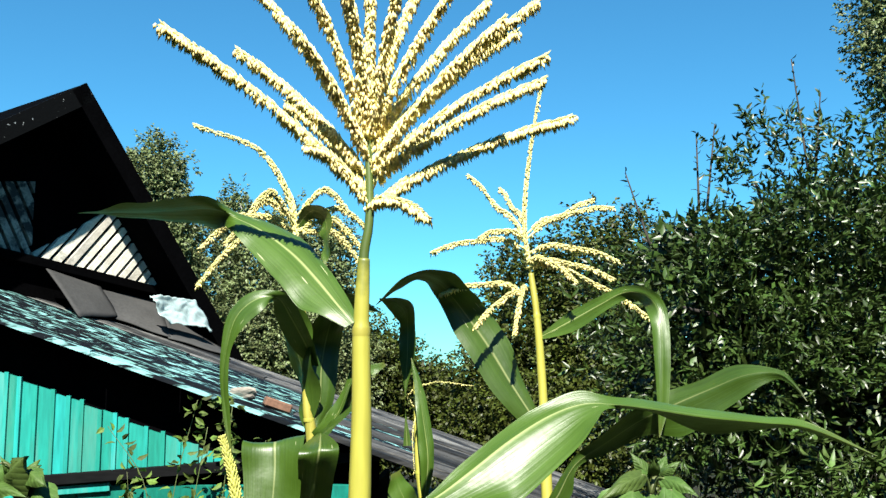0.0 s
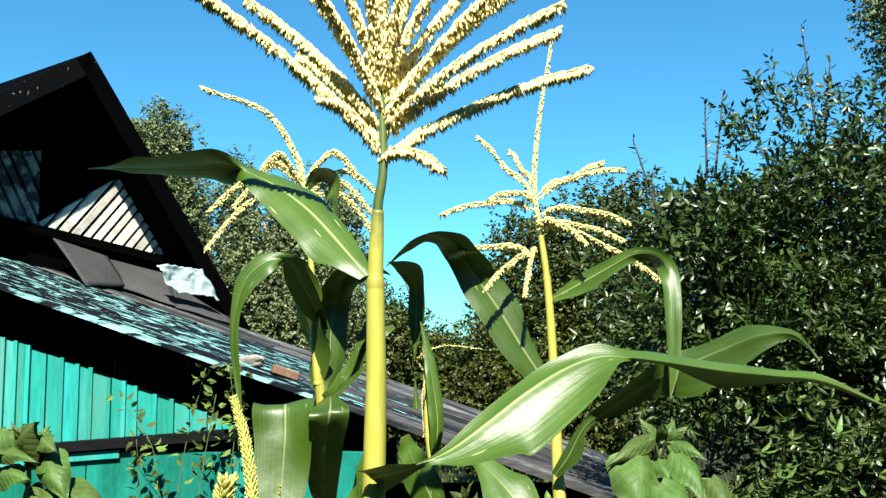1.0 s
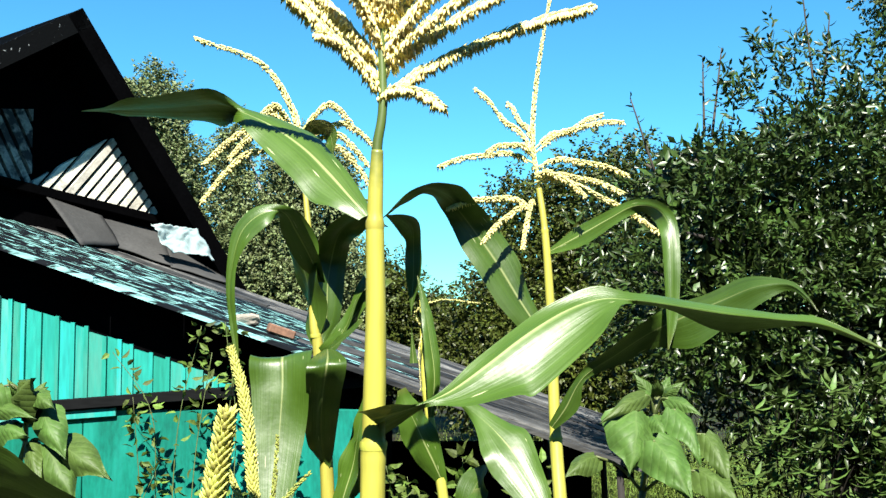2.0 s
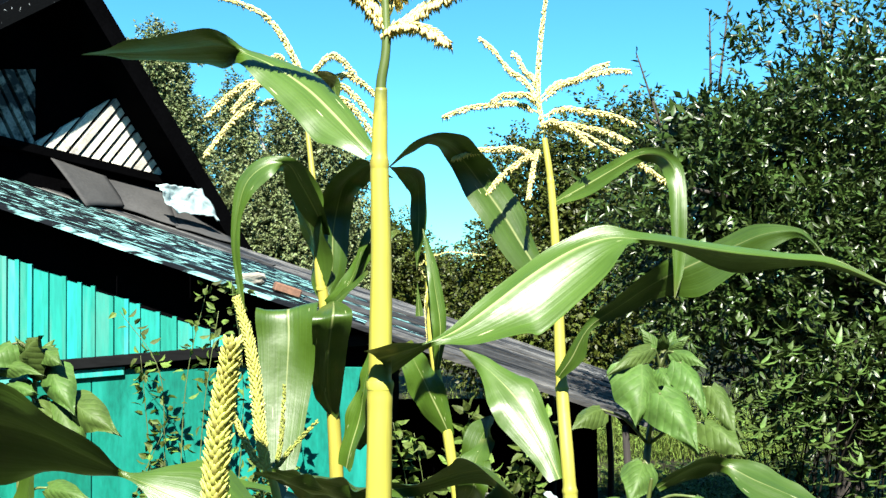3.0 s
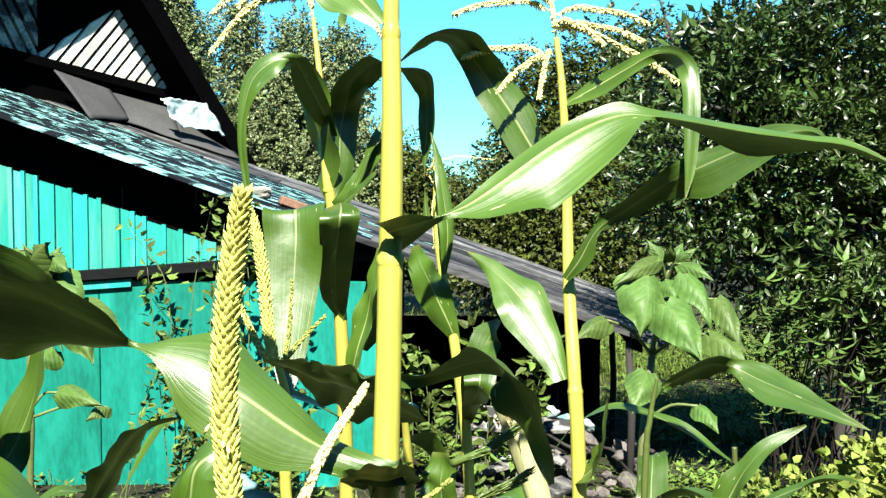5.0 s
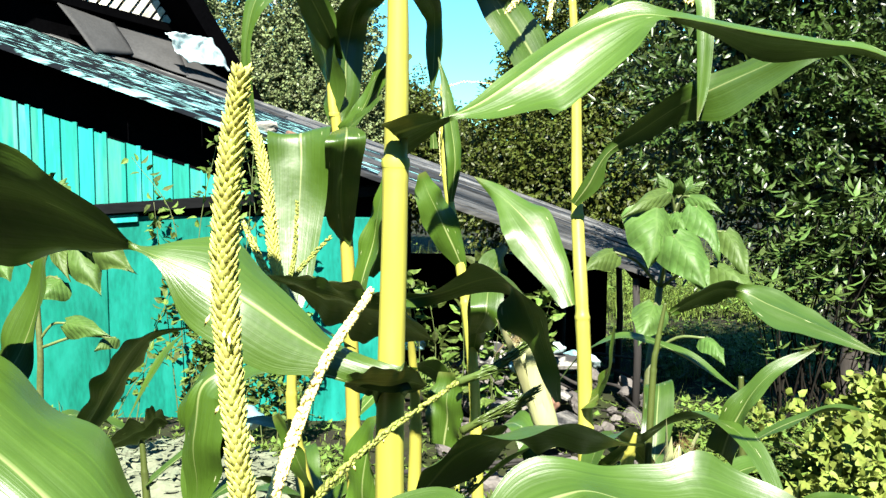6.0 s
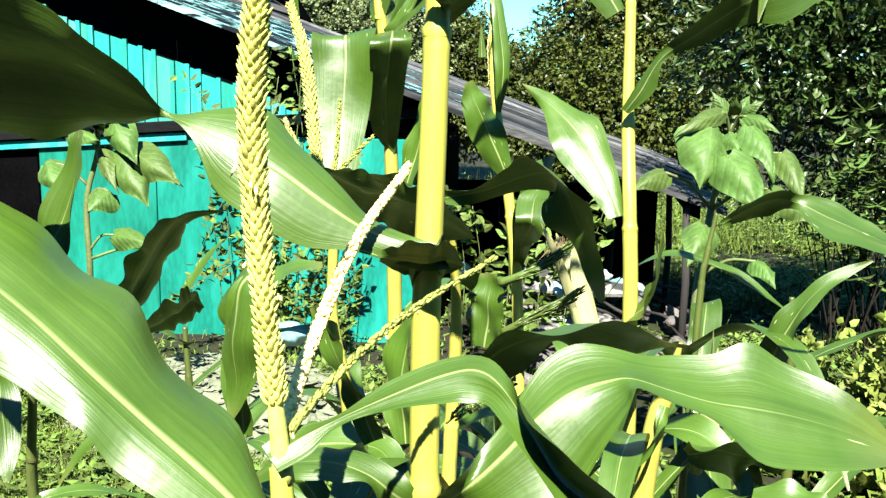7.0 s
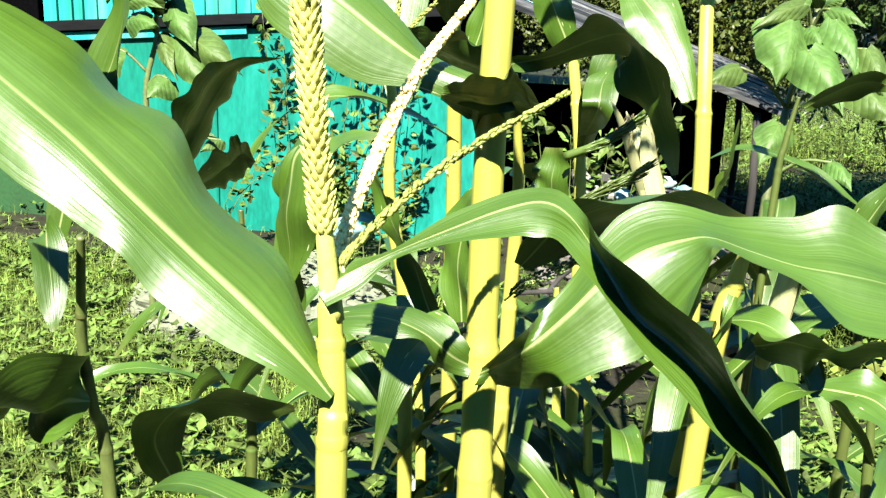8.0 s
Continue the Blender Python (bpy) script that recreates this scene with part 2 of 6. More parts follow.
M_ROOF = material("old_roof_boards", (0.075, 0.076, 0.073), 0.75, 0.7, 6, 60, 0.6, stretch=(0.12, 1, 1), stain=(0.0119, 0.0135, 0.0152), stain_at=(0.45, 0.6), stain_scale=4, spec=0.12)
M_ROOF_TEAL = material("peeling_roof_boards", (0.15, 0.3225, 0.3075), 0.6, 0.4, 6, 60, 0.4, stretch=(0.13, 1.5, 1.5), stain=(0.003, 0.0045, 0.006), stain_at=(0.42, 0.47), stain_scale=15, spec=0.08)
M_ROOF_EDGE = material("flaking_roof_edge", (0.15, 0.3225, 0.3075), 0.6, 0.4, 6, 60, 0.4, stretch=(0.2, 1, 1), stain=(0.003, 0.0045, 0.006), stain_at=(0.44, 0.50), stain_scale=13, spec=0.08)
M_FELT = material("grey_roofing_sheet", (0.0338, 0.0345, 0.0338), 0.85, 0.2, 5, 50, 0.25, spec=0.2)
# near-black base: deep shade on house and shed put into the colour
M_SHADE_BLACK = material("shade_black_wood", (0.001, 0.001, 0.0012), 0.95, 0.4, 5, 50, 0.3, spec=0.01)
M_ROOF_FLAKED = material("flaking_barge_paint", (0.225, 0.2475, 0.2475), 0.7, 0.3, 6, 60, 0.3, stain=(0.0012, 0.0014, 0.0015), stain_at=(0.29, 0.34), stain_scale=26, spec=0.05)
M_GABLE = material("bare_gable_boards", (0.43, 0.42, 0.35), 0.8, 0.28, 8, 60, 0.4, stain=(0.15, 0.1425, 0.12), stain_at=(0.55, 0.72), stain_scale=10)
M_WHITE = material("white_plastic", (0.28, 0.37, 0.37), 0.4, 0.15, 9, 50, 0.1)
M_BLUE = material("pale_blue_plastic", (0.147, 0.273, 0.3045), 0.4, 0.3, 9, 50, 0.1)
M_BRICK = material("red_brick", (0.0975, 0.045, 0.03), 0.9, 0.3, 12, 70, 0.4)
M_STONE = material("grey_rubble", (0.075, 0.0675, 0.06), 0.9, 0.4, 9, 60, 0.5)
M_LITTER = material("dry_grey_litter", (0.10, 0.115, 0.07), 0.85, 0.25, 6, 60, 0.3, per="island")
M_WOOD = material("grey_post_wood", (0.0203, 0.0186, 0.0169), 0.85, 0.35, 8, 60, 0.4, stretch=(1, 1, 0.1), spec=0.2)
M_GREY_BOARD = material("grey_weathered_boards", (0.17, 0.165, 0.145), 0.85, 0.4, 6, 60, 0.4, stain=(0.012, 0.012, 0.012), stain_at=(0.45, 0.55), stain_scale=8)
M_BARK = material("bark", (0.0338, 0.0287, 0.022), 0.9, 0.4, 8, 60, 0.5, stretch=(1, 1, 0.3))
M_TWIG = material("dark_twig", (0.008, 0.007, 0.005), 0.9, 0.4, 8, 60, 0.3, spec=0.1)
M_BIRCHBARK = material("birch_bark", (0.1688, 0.1688, 0.1583), 0.8, 0.3, 6, 60, 0.3, stain=(0.0169, 0.0169, 0.0169), stain_at=(0.55, 0.62), stain_scale=5)
M_CLOTH = material("pale_cloth", (0.186, 0.1688, 0.1417), 0.9, 0.2, 9, 90, 0.3)
M_UNSEEN_WALL = material("unseen_wall_dark", (0.0225, 0.021, 0.0188), 0.9, 0.3, 4, 40, 0.3, spec=0.1)

# ---- building helpers ----
ORIGIN = {}
rng = random.Random(7)


def thing(name, at, label, category, group="", kind=""):
    """An empty at a thing's base that carries its parts; shapes are given in world places."""
    ob = tagged(new(name), label, category, group, kind)
    ob.location = at
    ORIGIN[ob] = Vector(at)
    return ob


def root_of(ob):
    while ob.parent:
        ob = ob.parent
    return ob


def as_mesh(name, verts, faces, uvs=None, smooth=True):
    me = bpy.data.meshes.new(name)
    me.from_pydata([tuple(v) for v in verts], [], faces)
    if uvs is not None:
        layer = me.uv_layers.new(name="UVMap")
        for loop in me.loops:
            layer.data[loop.index].uv = uvs[loop.vertex_index]
    if smooth:
        for p in me.polygons:
            p.use_smooth = True
    return me


def part(name, bm, mat, parent, label=""):
    """Links one mesh, a bmesh or mesh data, under a thing or a part."""
    if isinstance(bm, bmesh.types.BMesh):
        me = bpy.data.meshes.new(name)
        bm.to_mesh(me)
        bm.free()
    else:
        me = bm
    me.transform(Matrix.Translation(-ORIGIN.get(root_of(parent), Vector())))
    me.materials.append(mat)
    ob = new(name, me)
    ob.parent = parent
    return tagged(ob, label)


def single(name, bm, mat, label="", category="", group="", kind=""):
    """One mesh that is a thing, or a piece of the setting, of its own."""
    if isinstance(bm, bmesh.types.BMesh):
        me = bpy.data.meshes.new(name)
        bm.to_mesh(me)
        bm.free()
    else:
        me = bm
    me.materials.append(mat)
    return tagged(new(name, me), label, category, group, kind)


def smooth_line(pts, steps):
    """A Catmull-Rom line through rows of numbers."""
    p = np.array(pts, float)
    p = np.vstack([2 * p[0] - p[1], p, 2 * p[-1] - p[-2]])
    out = []
    n = len(p) - 3
    for k in range(steps + 1):
        s = min(k / steps * n, n - 1e-9)
        i = int(s)
        u = s - i
        a, b, c, d = p[i : i + 4]
        out.append(0.5 * ((2 * b) + (c - a) * u + (2 * a - 5 * b + 4 * c - d) * u * u + (3 * b - a - 3 * c + d) * u**3))
    return np.array(out)


def tube(pts, radii, sides=8, cap=True):
    """Verts and faces of a round rod along a line."""
    pts = np.array(pts, float)
    verts, faces = [], []
    side = None
    for i, p in enumerate(pts):
        t = Vector(pts[min(i + 1, len(pts) - 1)] - pts[max(i - 1, 0)]).normalized()
        if side is None:
            side = t.orthogonal().normalized()
        side = (side - t * side.dot(t)).normalized()
        up = t.cross(side)
        for k in range(sides):
            a = 2 * math.pi * k / sides
            verts.append(Vector(p) + (side * math.cos(a) + up * math.sin(a)) * radii[i])
    for i in range(len(pts) - 1):
        for k in range(sides):
            a, b = i * sides + k, i * sides + (k + 1) % sides
            faces.append((a, b, b + sides, a + sides))
    if cap:
        faces.append(tuple(reversed(range(sides))))
        faces.append(tuple(range((len(pts) - 1) * sides, len(pts) * sides)))
    return verts, faces


def box(lo, hi, bevel=0.004):
    bm = bmesh.new()
    m = Matrix.Translation([(a + b) / 2 for a, b in zip(lo, hi)]) @ Matrix.Diagonal([b - a for a, b in zip(lo, hi)] + [1])
    bmesh.ops.create_cube(bm, size=1, matrix=m)
    if bevel:
        bmesh.ops.bevel(bm, geom=bm.edges[:], offset=bevel, segments=1, affect="EDGES")
    return bm


def prism(poly, direction, shift=(0, 0, 0)):
    """A solid: a flat polygon of world places pushed along a direction."""
    bm = bmesh.new()
    a = [bm.verts.new(Vector(p) + Vector(shift)) for p in poly]
    b = [bm.verts.new(Vector(p) + Vector(shift) + Vector(direction)) for p in poly]
    bm.faces.new(a)
    bm.faces.new(list(reversed(b)))
    for i in range(len(a)):
        j = (i + 1) % len(a)
        bm.faces.new((a[j], a[i], b[i], b[j]))
    bmesh.ops.recalc_face_normals(bm, faces=bm.faces[:])
    return bm


def ground_z(x, y):
    return -0.02 * y + 0.02 * math.sin(1.7 * x + 0.6) * math.sin(1.3 * y)


class Scatter:
    """Gathers many small shapes into one mesh."""

    def __init__(self):
        self.verts, self.faces = [], []

    def add(self, verts, faces):
        o = len(self.verts)
        self.verts += [tuple(v) for v in verts]
        self.faces += [tuple(i + o for i in f) for f in faces]

    def leaf(self, at, along, side, length, width, droop=0.25):
        """A pointed leaf of two bent halves."""
        at, along, side = Vector(at), Vector(along).normalized(), Vector(side)
        side = (side - along * side.dot(along)).normalized()
        up = side.cross(along)
        tip = at + along * length - up * droop * length
        q1 = at + along * length * 0.30 - up * droop * length * 0.08
        q2 = at + along * length * 0.68 - up * droop * length * 0.42
        w1, w2, lift = side * width * 0.5, side * width * 0.36, up * width * 0.16
        self.add([at, q1 + w1 + lift, q2 + w2 + lift, tip, q2 - w2 + lift, q1 - w1 + lift, q1, q2], [(0, 1, 6), (1, 2, 7, 6), (2, 3, 7), (3, 4, 7), (4, 5, 6, 7), (5, 0, 6)])

    def small_leaf(self, at, along, side, length, width):
        """A leaf too far off to show more than a bent diamond."""
        at, along, side = Vector(at), Vector(along).normalized(), Vector(side)
        side = (side - along * side.dot(along)).normalized()
        mid = at + along * length * 0.45 + side.cross(along) * width * 0.12
        self.add([at, mid + side * width * 0.5, at + along * length, mid - side * width * 0.5], [(0, 1, 2), (0, 2, 3)])

    def mesh(self, name, smooth=False):
        return as_mesh(name, self.verts, self.faces, smooth=smooth)

# ---- ground ----
def ground_mesh():
    bm = bmesh.new()
    xs = [-400, -120, -40, -16] + [-8 + 0.25 * k for k in range(65)] + [16, 40, 120, 400]
    ys = [-300, -80, -20, -6] + [-2 + 0.25 * k for k in range(65)] + [20, 30, 60, 150, 600]
    grid = [[bm.verts.new((x, y, ground_z(x, min(y, 14)) + (0.03 * noise.noise((x, y, 0)) if abs(x) < 9 and -3 < y < 15 else 0))) for x in xs] for y in ys]
    for j in range(len(ys) - 1):
        for i in range(len(xs) - 1):
            bm.faces.new((grid[j][i], grid[j][i + 1], grid[j + 1][i + 1], grid[j + 1][i]))
    return bm


single("ground", ground_mesh(), M_SOIL, "dark garden soil under weeds and grass", "ground", kind="structure")


# plain dark walls added out of view behind and beside the camera; they close the garden there and cut the sky's fill
# light
single("wall_south", box((-9, -2.9, -0.1), (9, -2.6, 3.2), 0.01), M_UNSEEN_WALL, "plain dark wall added unseen behind the garden to block sky light", "wall", kind="structure")
single("wall_west", box((-5.3, -2.6, -0.1), (-5.0, 4.4, 3.9), 0.01), M_UNSEEN_WALL, "plain dark wall added unseen beside the garden to block sky light", "wall", kind="structure")
single("wall_east", box((5.6, -2.6, -0.1), (5.9, 3.4, 3.9), 0.01), M_UNSEEN_WALL, "plain dark wall added unseen beside the garden to block sky light", "wall", kind="structure")

# ---- shed with the low sloping roof ----
WALL_Y = 5.4
OUT = Vector((0.792, -0.61, 0))  # the way the house gable faces


def roof_z(x, y):
    return 1.10 - 0.345 * (x + 0.17) + 0.05 * (y - 5.3)


shed = thing("shed", (-1.9, WALL_Y, -0.1), "teal-painted board shed with a peeling low roof", "shed")
# lower panel wall, in broad sheets
for x0, x1 in ((-2.72, -2.05), (-2.045, -1.25), (-1.245, -0.49)):
    bm = box((x0, WALL_Y, -0.15), (x1, WALL_Y + 0.05, 1.02), 0.003)
    part("panel", bm, M_TEAL_LOW, shed)
# black sheets here and above the door stand for shade
part("panel", box((-3.05, WALL_Y + 0.02, -0.15), (-2.74, WALL_Y + 0.05, 1.0), 0.003), M_SHADE_BLACK, shed, "black panel standing for the shade of an open gap")
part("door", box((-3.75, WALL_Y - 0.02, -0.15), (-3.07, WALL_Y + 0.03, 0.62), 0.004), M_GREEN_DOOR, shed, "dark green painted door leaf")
part("door", box((-3.75, WALL_Y - 0.02, 0.64), (-3.07, WALL_Y + 0.03, 1.9), 0.004), M_SHADE_BLACK, shed)


def moulding_z(x):
    return 1.07 + 0.075 * (x + 1.9)


def rail(x0, x1, lo, hi, y0, y1):
    bm = box((x0, y0, 0), (x1, y1, 1), 0)
    for v in bm.verts:
        v.co.z = moulding_z(v.co.x) + (hi if v.co.z > 0.5 else lo)
    bmesh.ops.bevel(bm, geom=bm.edges[:], offset=0.004, segments=1, affect="EDGES")
    return bm


part("ledge", rail(-3.06, -0.40, -0.030, 0.028, WALL_Y - 0.055, WALL_Y + 0.02), M_TRIM, shed, "dark weathered ledge")
part("ledge_board", rail(-3.06, -1.86, -0.085, -0.036, WALL_Y - 0.028, WALL_Y - 0.004), M_TEAL, shed, "pale teal trim board")
# upper boards with thin battens over their joints; they stop short of the roof, where the eave shadow is painted black
def board_top(x):
    return 1.63 - 0.382 * (x + 2.5)


x = -3.05
while x < -0.75:
    w = rng.uniform(0.062, 0.115)
    x1 = x + w
    top = min(board_top(x) + rng.uniform(-0.012, 0.012), roof_z(x, WALL_Y) - 0.05)
    lo = moulding_z(x)
    if top - lo > 0.02:
        d = rng.uniform(0, 0.01)
        part("board", prism([(x, 0, lo), (x1 - 0.004, 0, moulding_z(x1)), (x1 - 0.004, 0, top - 0.3 * w), (x, 0, top)], (0, 0.03, 0), (0, WALL_Y + 0.012 - d, 0)), M_TEAL, shed)
        h = top + rng.uniform(0.0, 0.02)
        part("batten", prism([(x1 - 0.015, 0, lo), (x1 + 0.008, 0, moulding_z(x1)), (x1 + 0.008, 0, h - 0.3 * w), (x1 - 0.015, 0, h - 0.28 * w)], (0, 0.02, 0), (0, WALL_Y - 0.014, 0)), M_TEAL, shed)
    x = x1
# black backing in place of the eave shadow over the boards
part("backing", prism([(-3.05, 0, 1.0), (-0.42, 0, 1.0), (-0.42, 0, roof_z(-0.42, WALL_Y) - 0.01), (-3.05, 0, roof_z(-3.05, WALL_Y) - 0.01)], (0, 0.03, 0), (0, WALL_Y + 0.09, 0)), M_SHADE_BLACK, shed)
# walls that close the shed, coloured black as the shade inside it
part("side_wall", box((-0.52, WALL_Y + 0.05, -0.15), (-0.48, 7.2, 0.95), 0.003), M_SHADE_BLACK, shed)
part("back_wall", box((-3.7, 7.18, -0.15), (0.95, 7.24, 0.62), 0.003), M_SHADE_BLACK, shed)
# roof: long boards that run down the slope, and a barge board along the open end
FRONT, BACK = 5.22, 7.3
y = FRONT
while y < BACK - 0.03:
    w = rng.uniform(0.09, 0.15)
    y1 = min(y + w, BACK)
    x0 = -4.3
    for x1 in (-1.75 + rng.uniform(-0.4, 0.5), -0.5 + rng.uniform(-0.5, 0.4), 1.05 + rng.uniform(-0.06, 0.06)):
        lift = rng.uniform(0.0, 0.014)
        bm = prism([(x0 + 0.003, 0, roof_z(x0, y) + lift), (x1, 0, roof_z(x1, y) + lift * rng.random()), (x1, 0, roof_z(x1, y) + lift + 0.022), (x0 + 0.003, 0, roof_z(x0, y) + lift + 0.022)], (0, y1 - y - 0.006, 0.05 * (y1 - y)), (0, y, 0))
        part("roof_board", bm, M_ROOF_EDGE if x1 < 0.2 and y < FRONT + 0.1 else M_ROOF_TEAL if x1 < 0.2 and y < 6.5 else M_ROOF, shed)
        x0 = x1
    y = y1
# rafters share the black that stands for shade under the roof
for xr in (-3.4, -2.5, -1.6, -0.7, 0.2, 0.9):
    part("rafter", prism([(xr, 0, roof_z(xr, 5.5) - 0.10), (xr + 0.06, 0, roof_z(xr + 0.06, 5.5) - 0.10), (xr + 0.06, 0, roof_z(xr + 0.06, 5.5) - 0.004), (xr, 0, roof_z(xr, 5.5) - 0.004)], (0, 1.7, 0.085), (0, 5.5, 0)), M_SHADE_BLACK, shed)
for px, py in ((0.93, 6.45), (0.86, 5.3), (0.62, 7.1)):
    v, f = tube([(px, py, -0.2), (px + 0.01, py, 0.3), (px - 0.01, py, roof_z(px, py) - 0.03)], [0.022, 0.021, 0.019], 8)
    part("post", as_mesh("post", v, f), M_WOOD, shed)
# grey sheets tucked under the house wall, curling at their edges
def sheet_mesh(name, a, b, c, d, curl, n=10, ripple=0.008):
    a, b, c, d = Vector(a), Vector(b), Vector(c), Vector(d)
    verts = []
    for j in range(n + 1):
        for i in range(n + 1):
            p = a.lerp(b, i / n).lerp(d.lerp(c, i / n), j / n)
            p.z += curl * math.sin(math.pi * j / n) + ripple * math.sin(i * 0.9 + j * 0.5) * (j / n)
            verts.append(p)
    faces = [(j * (n + 1) + i, j * (n + 1) + i + 1, (j + 1) * (n + 1) + i + 1, (j + 1) * (n + 1) + i) for j in range(n) for i in range(n)]
    return as_mesh(name, verts, faces)


for corners in (
    ((-2.82, 6.68, 2.34), (-2.58, 7.06, 2.25), (-2.42, 7.02, 2.03), (-2.50, 6.48, 2.00)),
    ((-2.60, 7.05, 2.235), (-2.30, 7.54, 2.18), (-2.05, 7.05, 1.88), (-2.44, 6.98, 2.02)),
    ((-2.30, 7.52, 2.15), (-1.98, 8.0, 1.92), (-1.68, 7.2, 1.76), (-2.06, 7.03, 1.88)),
):
    sheet = single("roofing_sheet", sheet_mesh("roofing_sheet", *corners, 0.006, ripple=0.003), M_FELT, "grey roofing felt sheet lying on the shed roof", "roofing sheet", "roofing sheets")
    m = sheet.modifiers.new("thick", "SOLIDIFY")
    m.thickness = 0.008
crumple = sheet_mesh("plastic_sheet", (-2.191, 6.946, 2.166), (-1.932, 7.232, 2.165), (-1.829, 7.317, 1.935), (-2.098, 6.968, 2.006), 0.02, n=26)
for v in crumple.vertices:
    q = v.co
    fold = noise.noise(q * 9) * 0.035 + abs(noise.noise(q * 21)) * 0.025
    v.co = q + OUT * fold * 1.2 + Vector((0, 0, fold * 0.7))
plastic = single("plastic_sheet", crumple, M_WHITE, "crumpled white plastic sheet stuffed under the house wall", "plastic sheet")
m = plastic.modifiers.new("thick", "SOLIDIFY")
m.thickness = 0.004

# ---- old house behind the shed; its gable stands askew to the shed ----
house = thing("house", (-3.2, 7.3, -0.15), "old dark wooden house with a steep gable", "house")
CORNER = Vector((-2.55, 7.2, 0))
ALONG = Vector((0.61, 0.792, 0))


def on_gable(u, z, out=0.0):
    return CORNER + ALONG * u + OUT * out + Vector((0, 0, z))


APEX, RIGHT, LEFT = (-0.53, 3.61), (0.97, 1.67), (-2.8, 2.09)


def slope(a, b, thick, out, deep):
    """A slab under the line from a to b on the gable, pushed back along the ridge."""
    du, dz = b[0] - a[0], b[1] - a[1]
    k = thick / math.hypot(du, dz)
    nu, nz = (dz * k, -du * k) if du > 0 else (-dz * k, du * k)
    return prism([on_gable(*a, out), on_gable(*b, out), on_gable(b[0] + nu, b[1] + nz, out), on_gable(a[0] + nu, a[1] + nz, out)], -OUT * deep)


# roof, gable wall and beam: their shade is put into the black base
part("roof", slope(APEX, RIGHT, 0.08, 0.40, 6.5), M_SHADE_BLACK, house, "roof slope coloured black for its shade")
part("roof", slope(APEX, LEFT, 0.08, 0.40, 6.5), M_SHADE_BLACK, house, "roof slope coloured black for its shade")
part("barge_board", slope((APEX[0], APEX[1] + 0.004), RIGHT, 0.13, 0.425, 0.025), M_SHADE_BLACK, house)
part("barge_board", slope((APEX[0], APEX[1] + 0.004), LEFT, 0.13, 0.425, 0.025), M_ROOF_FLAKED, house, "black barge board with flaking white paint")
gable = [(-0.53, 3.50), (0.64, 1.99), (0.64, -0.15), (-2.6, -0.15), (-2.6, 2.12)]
part("wall", prism([on_gable(u, z) for u, z in gable], -OUT * 6.0), M_SHADE_BLACK, house)


def clipped(poly, inside):
    """The part of a convex polygon that lies within another, both anticlockwise."""
    for k in range(len(inside)):
        (ax, az), (bx, bz) = inside[k], inside[(k + 1) % len(inside)]
        gone, out = poly, []
        for i in range(len(gone)):
            p, q = gone[i], gone[(i + 1) % len(gone)]
            sp = (bx - ax) * (p[1] - az) - (bz - az) * (p[0] - ax)
            sq = (bx - ax) * (q[1] - az) - (bz - az) * (q[0] - ax)
            if sp >= 0:
                out.append(p)
            if (sp >= 0) != (sq >= 0):
                u = sp / (sp - sq)
                out.append((p[0] + (q[0] - p[0]) * u, p[1] + (q[1] - p[1]) * u))
        poly = out
        if len(poly) < 3:
            return []
    return poly


def beam_z(u):
    return 2.34 - 0.136 * u


# slanting boards only over the sunlit part of the gable; the plain black wall above paints its shadow
# boards at the left get a darker grey wood to suggest their shade
for turn, wood, area in ((50, M_GABLE, [(-0.64, beam_z(-0.64)), (0.44, beam_z(0.44)), (-0.035, 2.85), (-0.64, 2.455)]), (118, M_GREY_BOARD, [(-0.98, beam_z(-0.98)), (-0.655, beam_z(-0.655)), (-0.655, 2.95), (-0.98, 2.9)])):
    d = Vector((math.cos(radians(turn)), math.sin(radians(turn))))
    s = Vector((-d.y, d.x))
    k = -4.0
    while k < 4.0:
        w = rng.uniform(0.066, 0.09)
        c = Vector((-0.6, 2.6)) + s * k
        strip = [c - d * 4, c + d * 4, c + d * 4 + s * (w - 0.026), c - d * 4 + s * (w - 0.026)]
        poly = clipped([(p.x, p.y) for p in strip], area)
        if poly:
            part("cladding_board", prism([on_gable(u, z, 0.004) for u, z in poly], OUT * rng.uniform(0.03, 0.046)), wood, house)
        k += w
part("beam", prism([on_gable(-2.5, beam_z(-2.5) - 0.06), on_gable(0.62, beam_z(0.62) - 0.06), on_gable(0.62, beam_z(0.62)), on_gable(-2.5, beam_z(-2.5))], OUT * 0.08), M_SHADE_BLACK, house)

# ---- corn ----
BLADES = 64


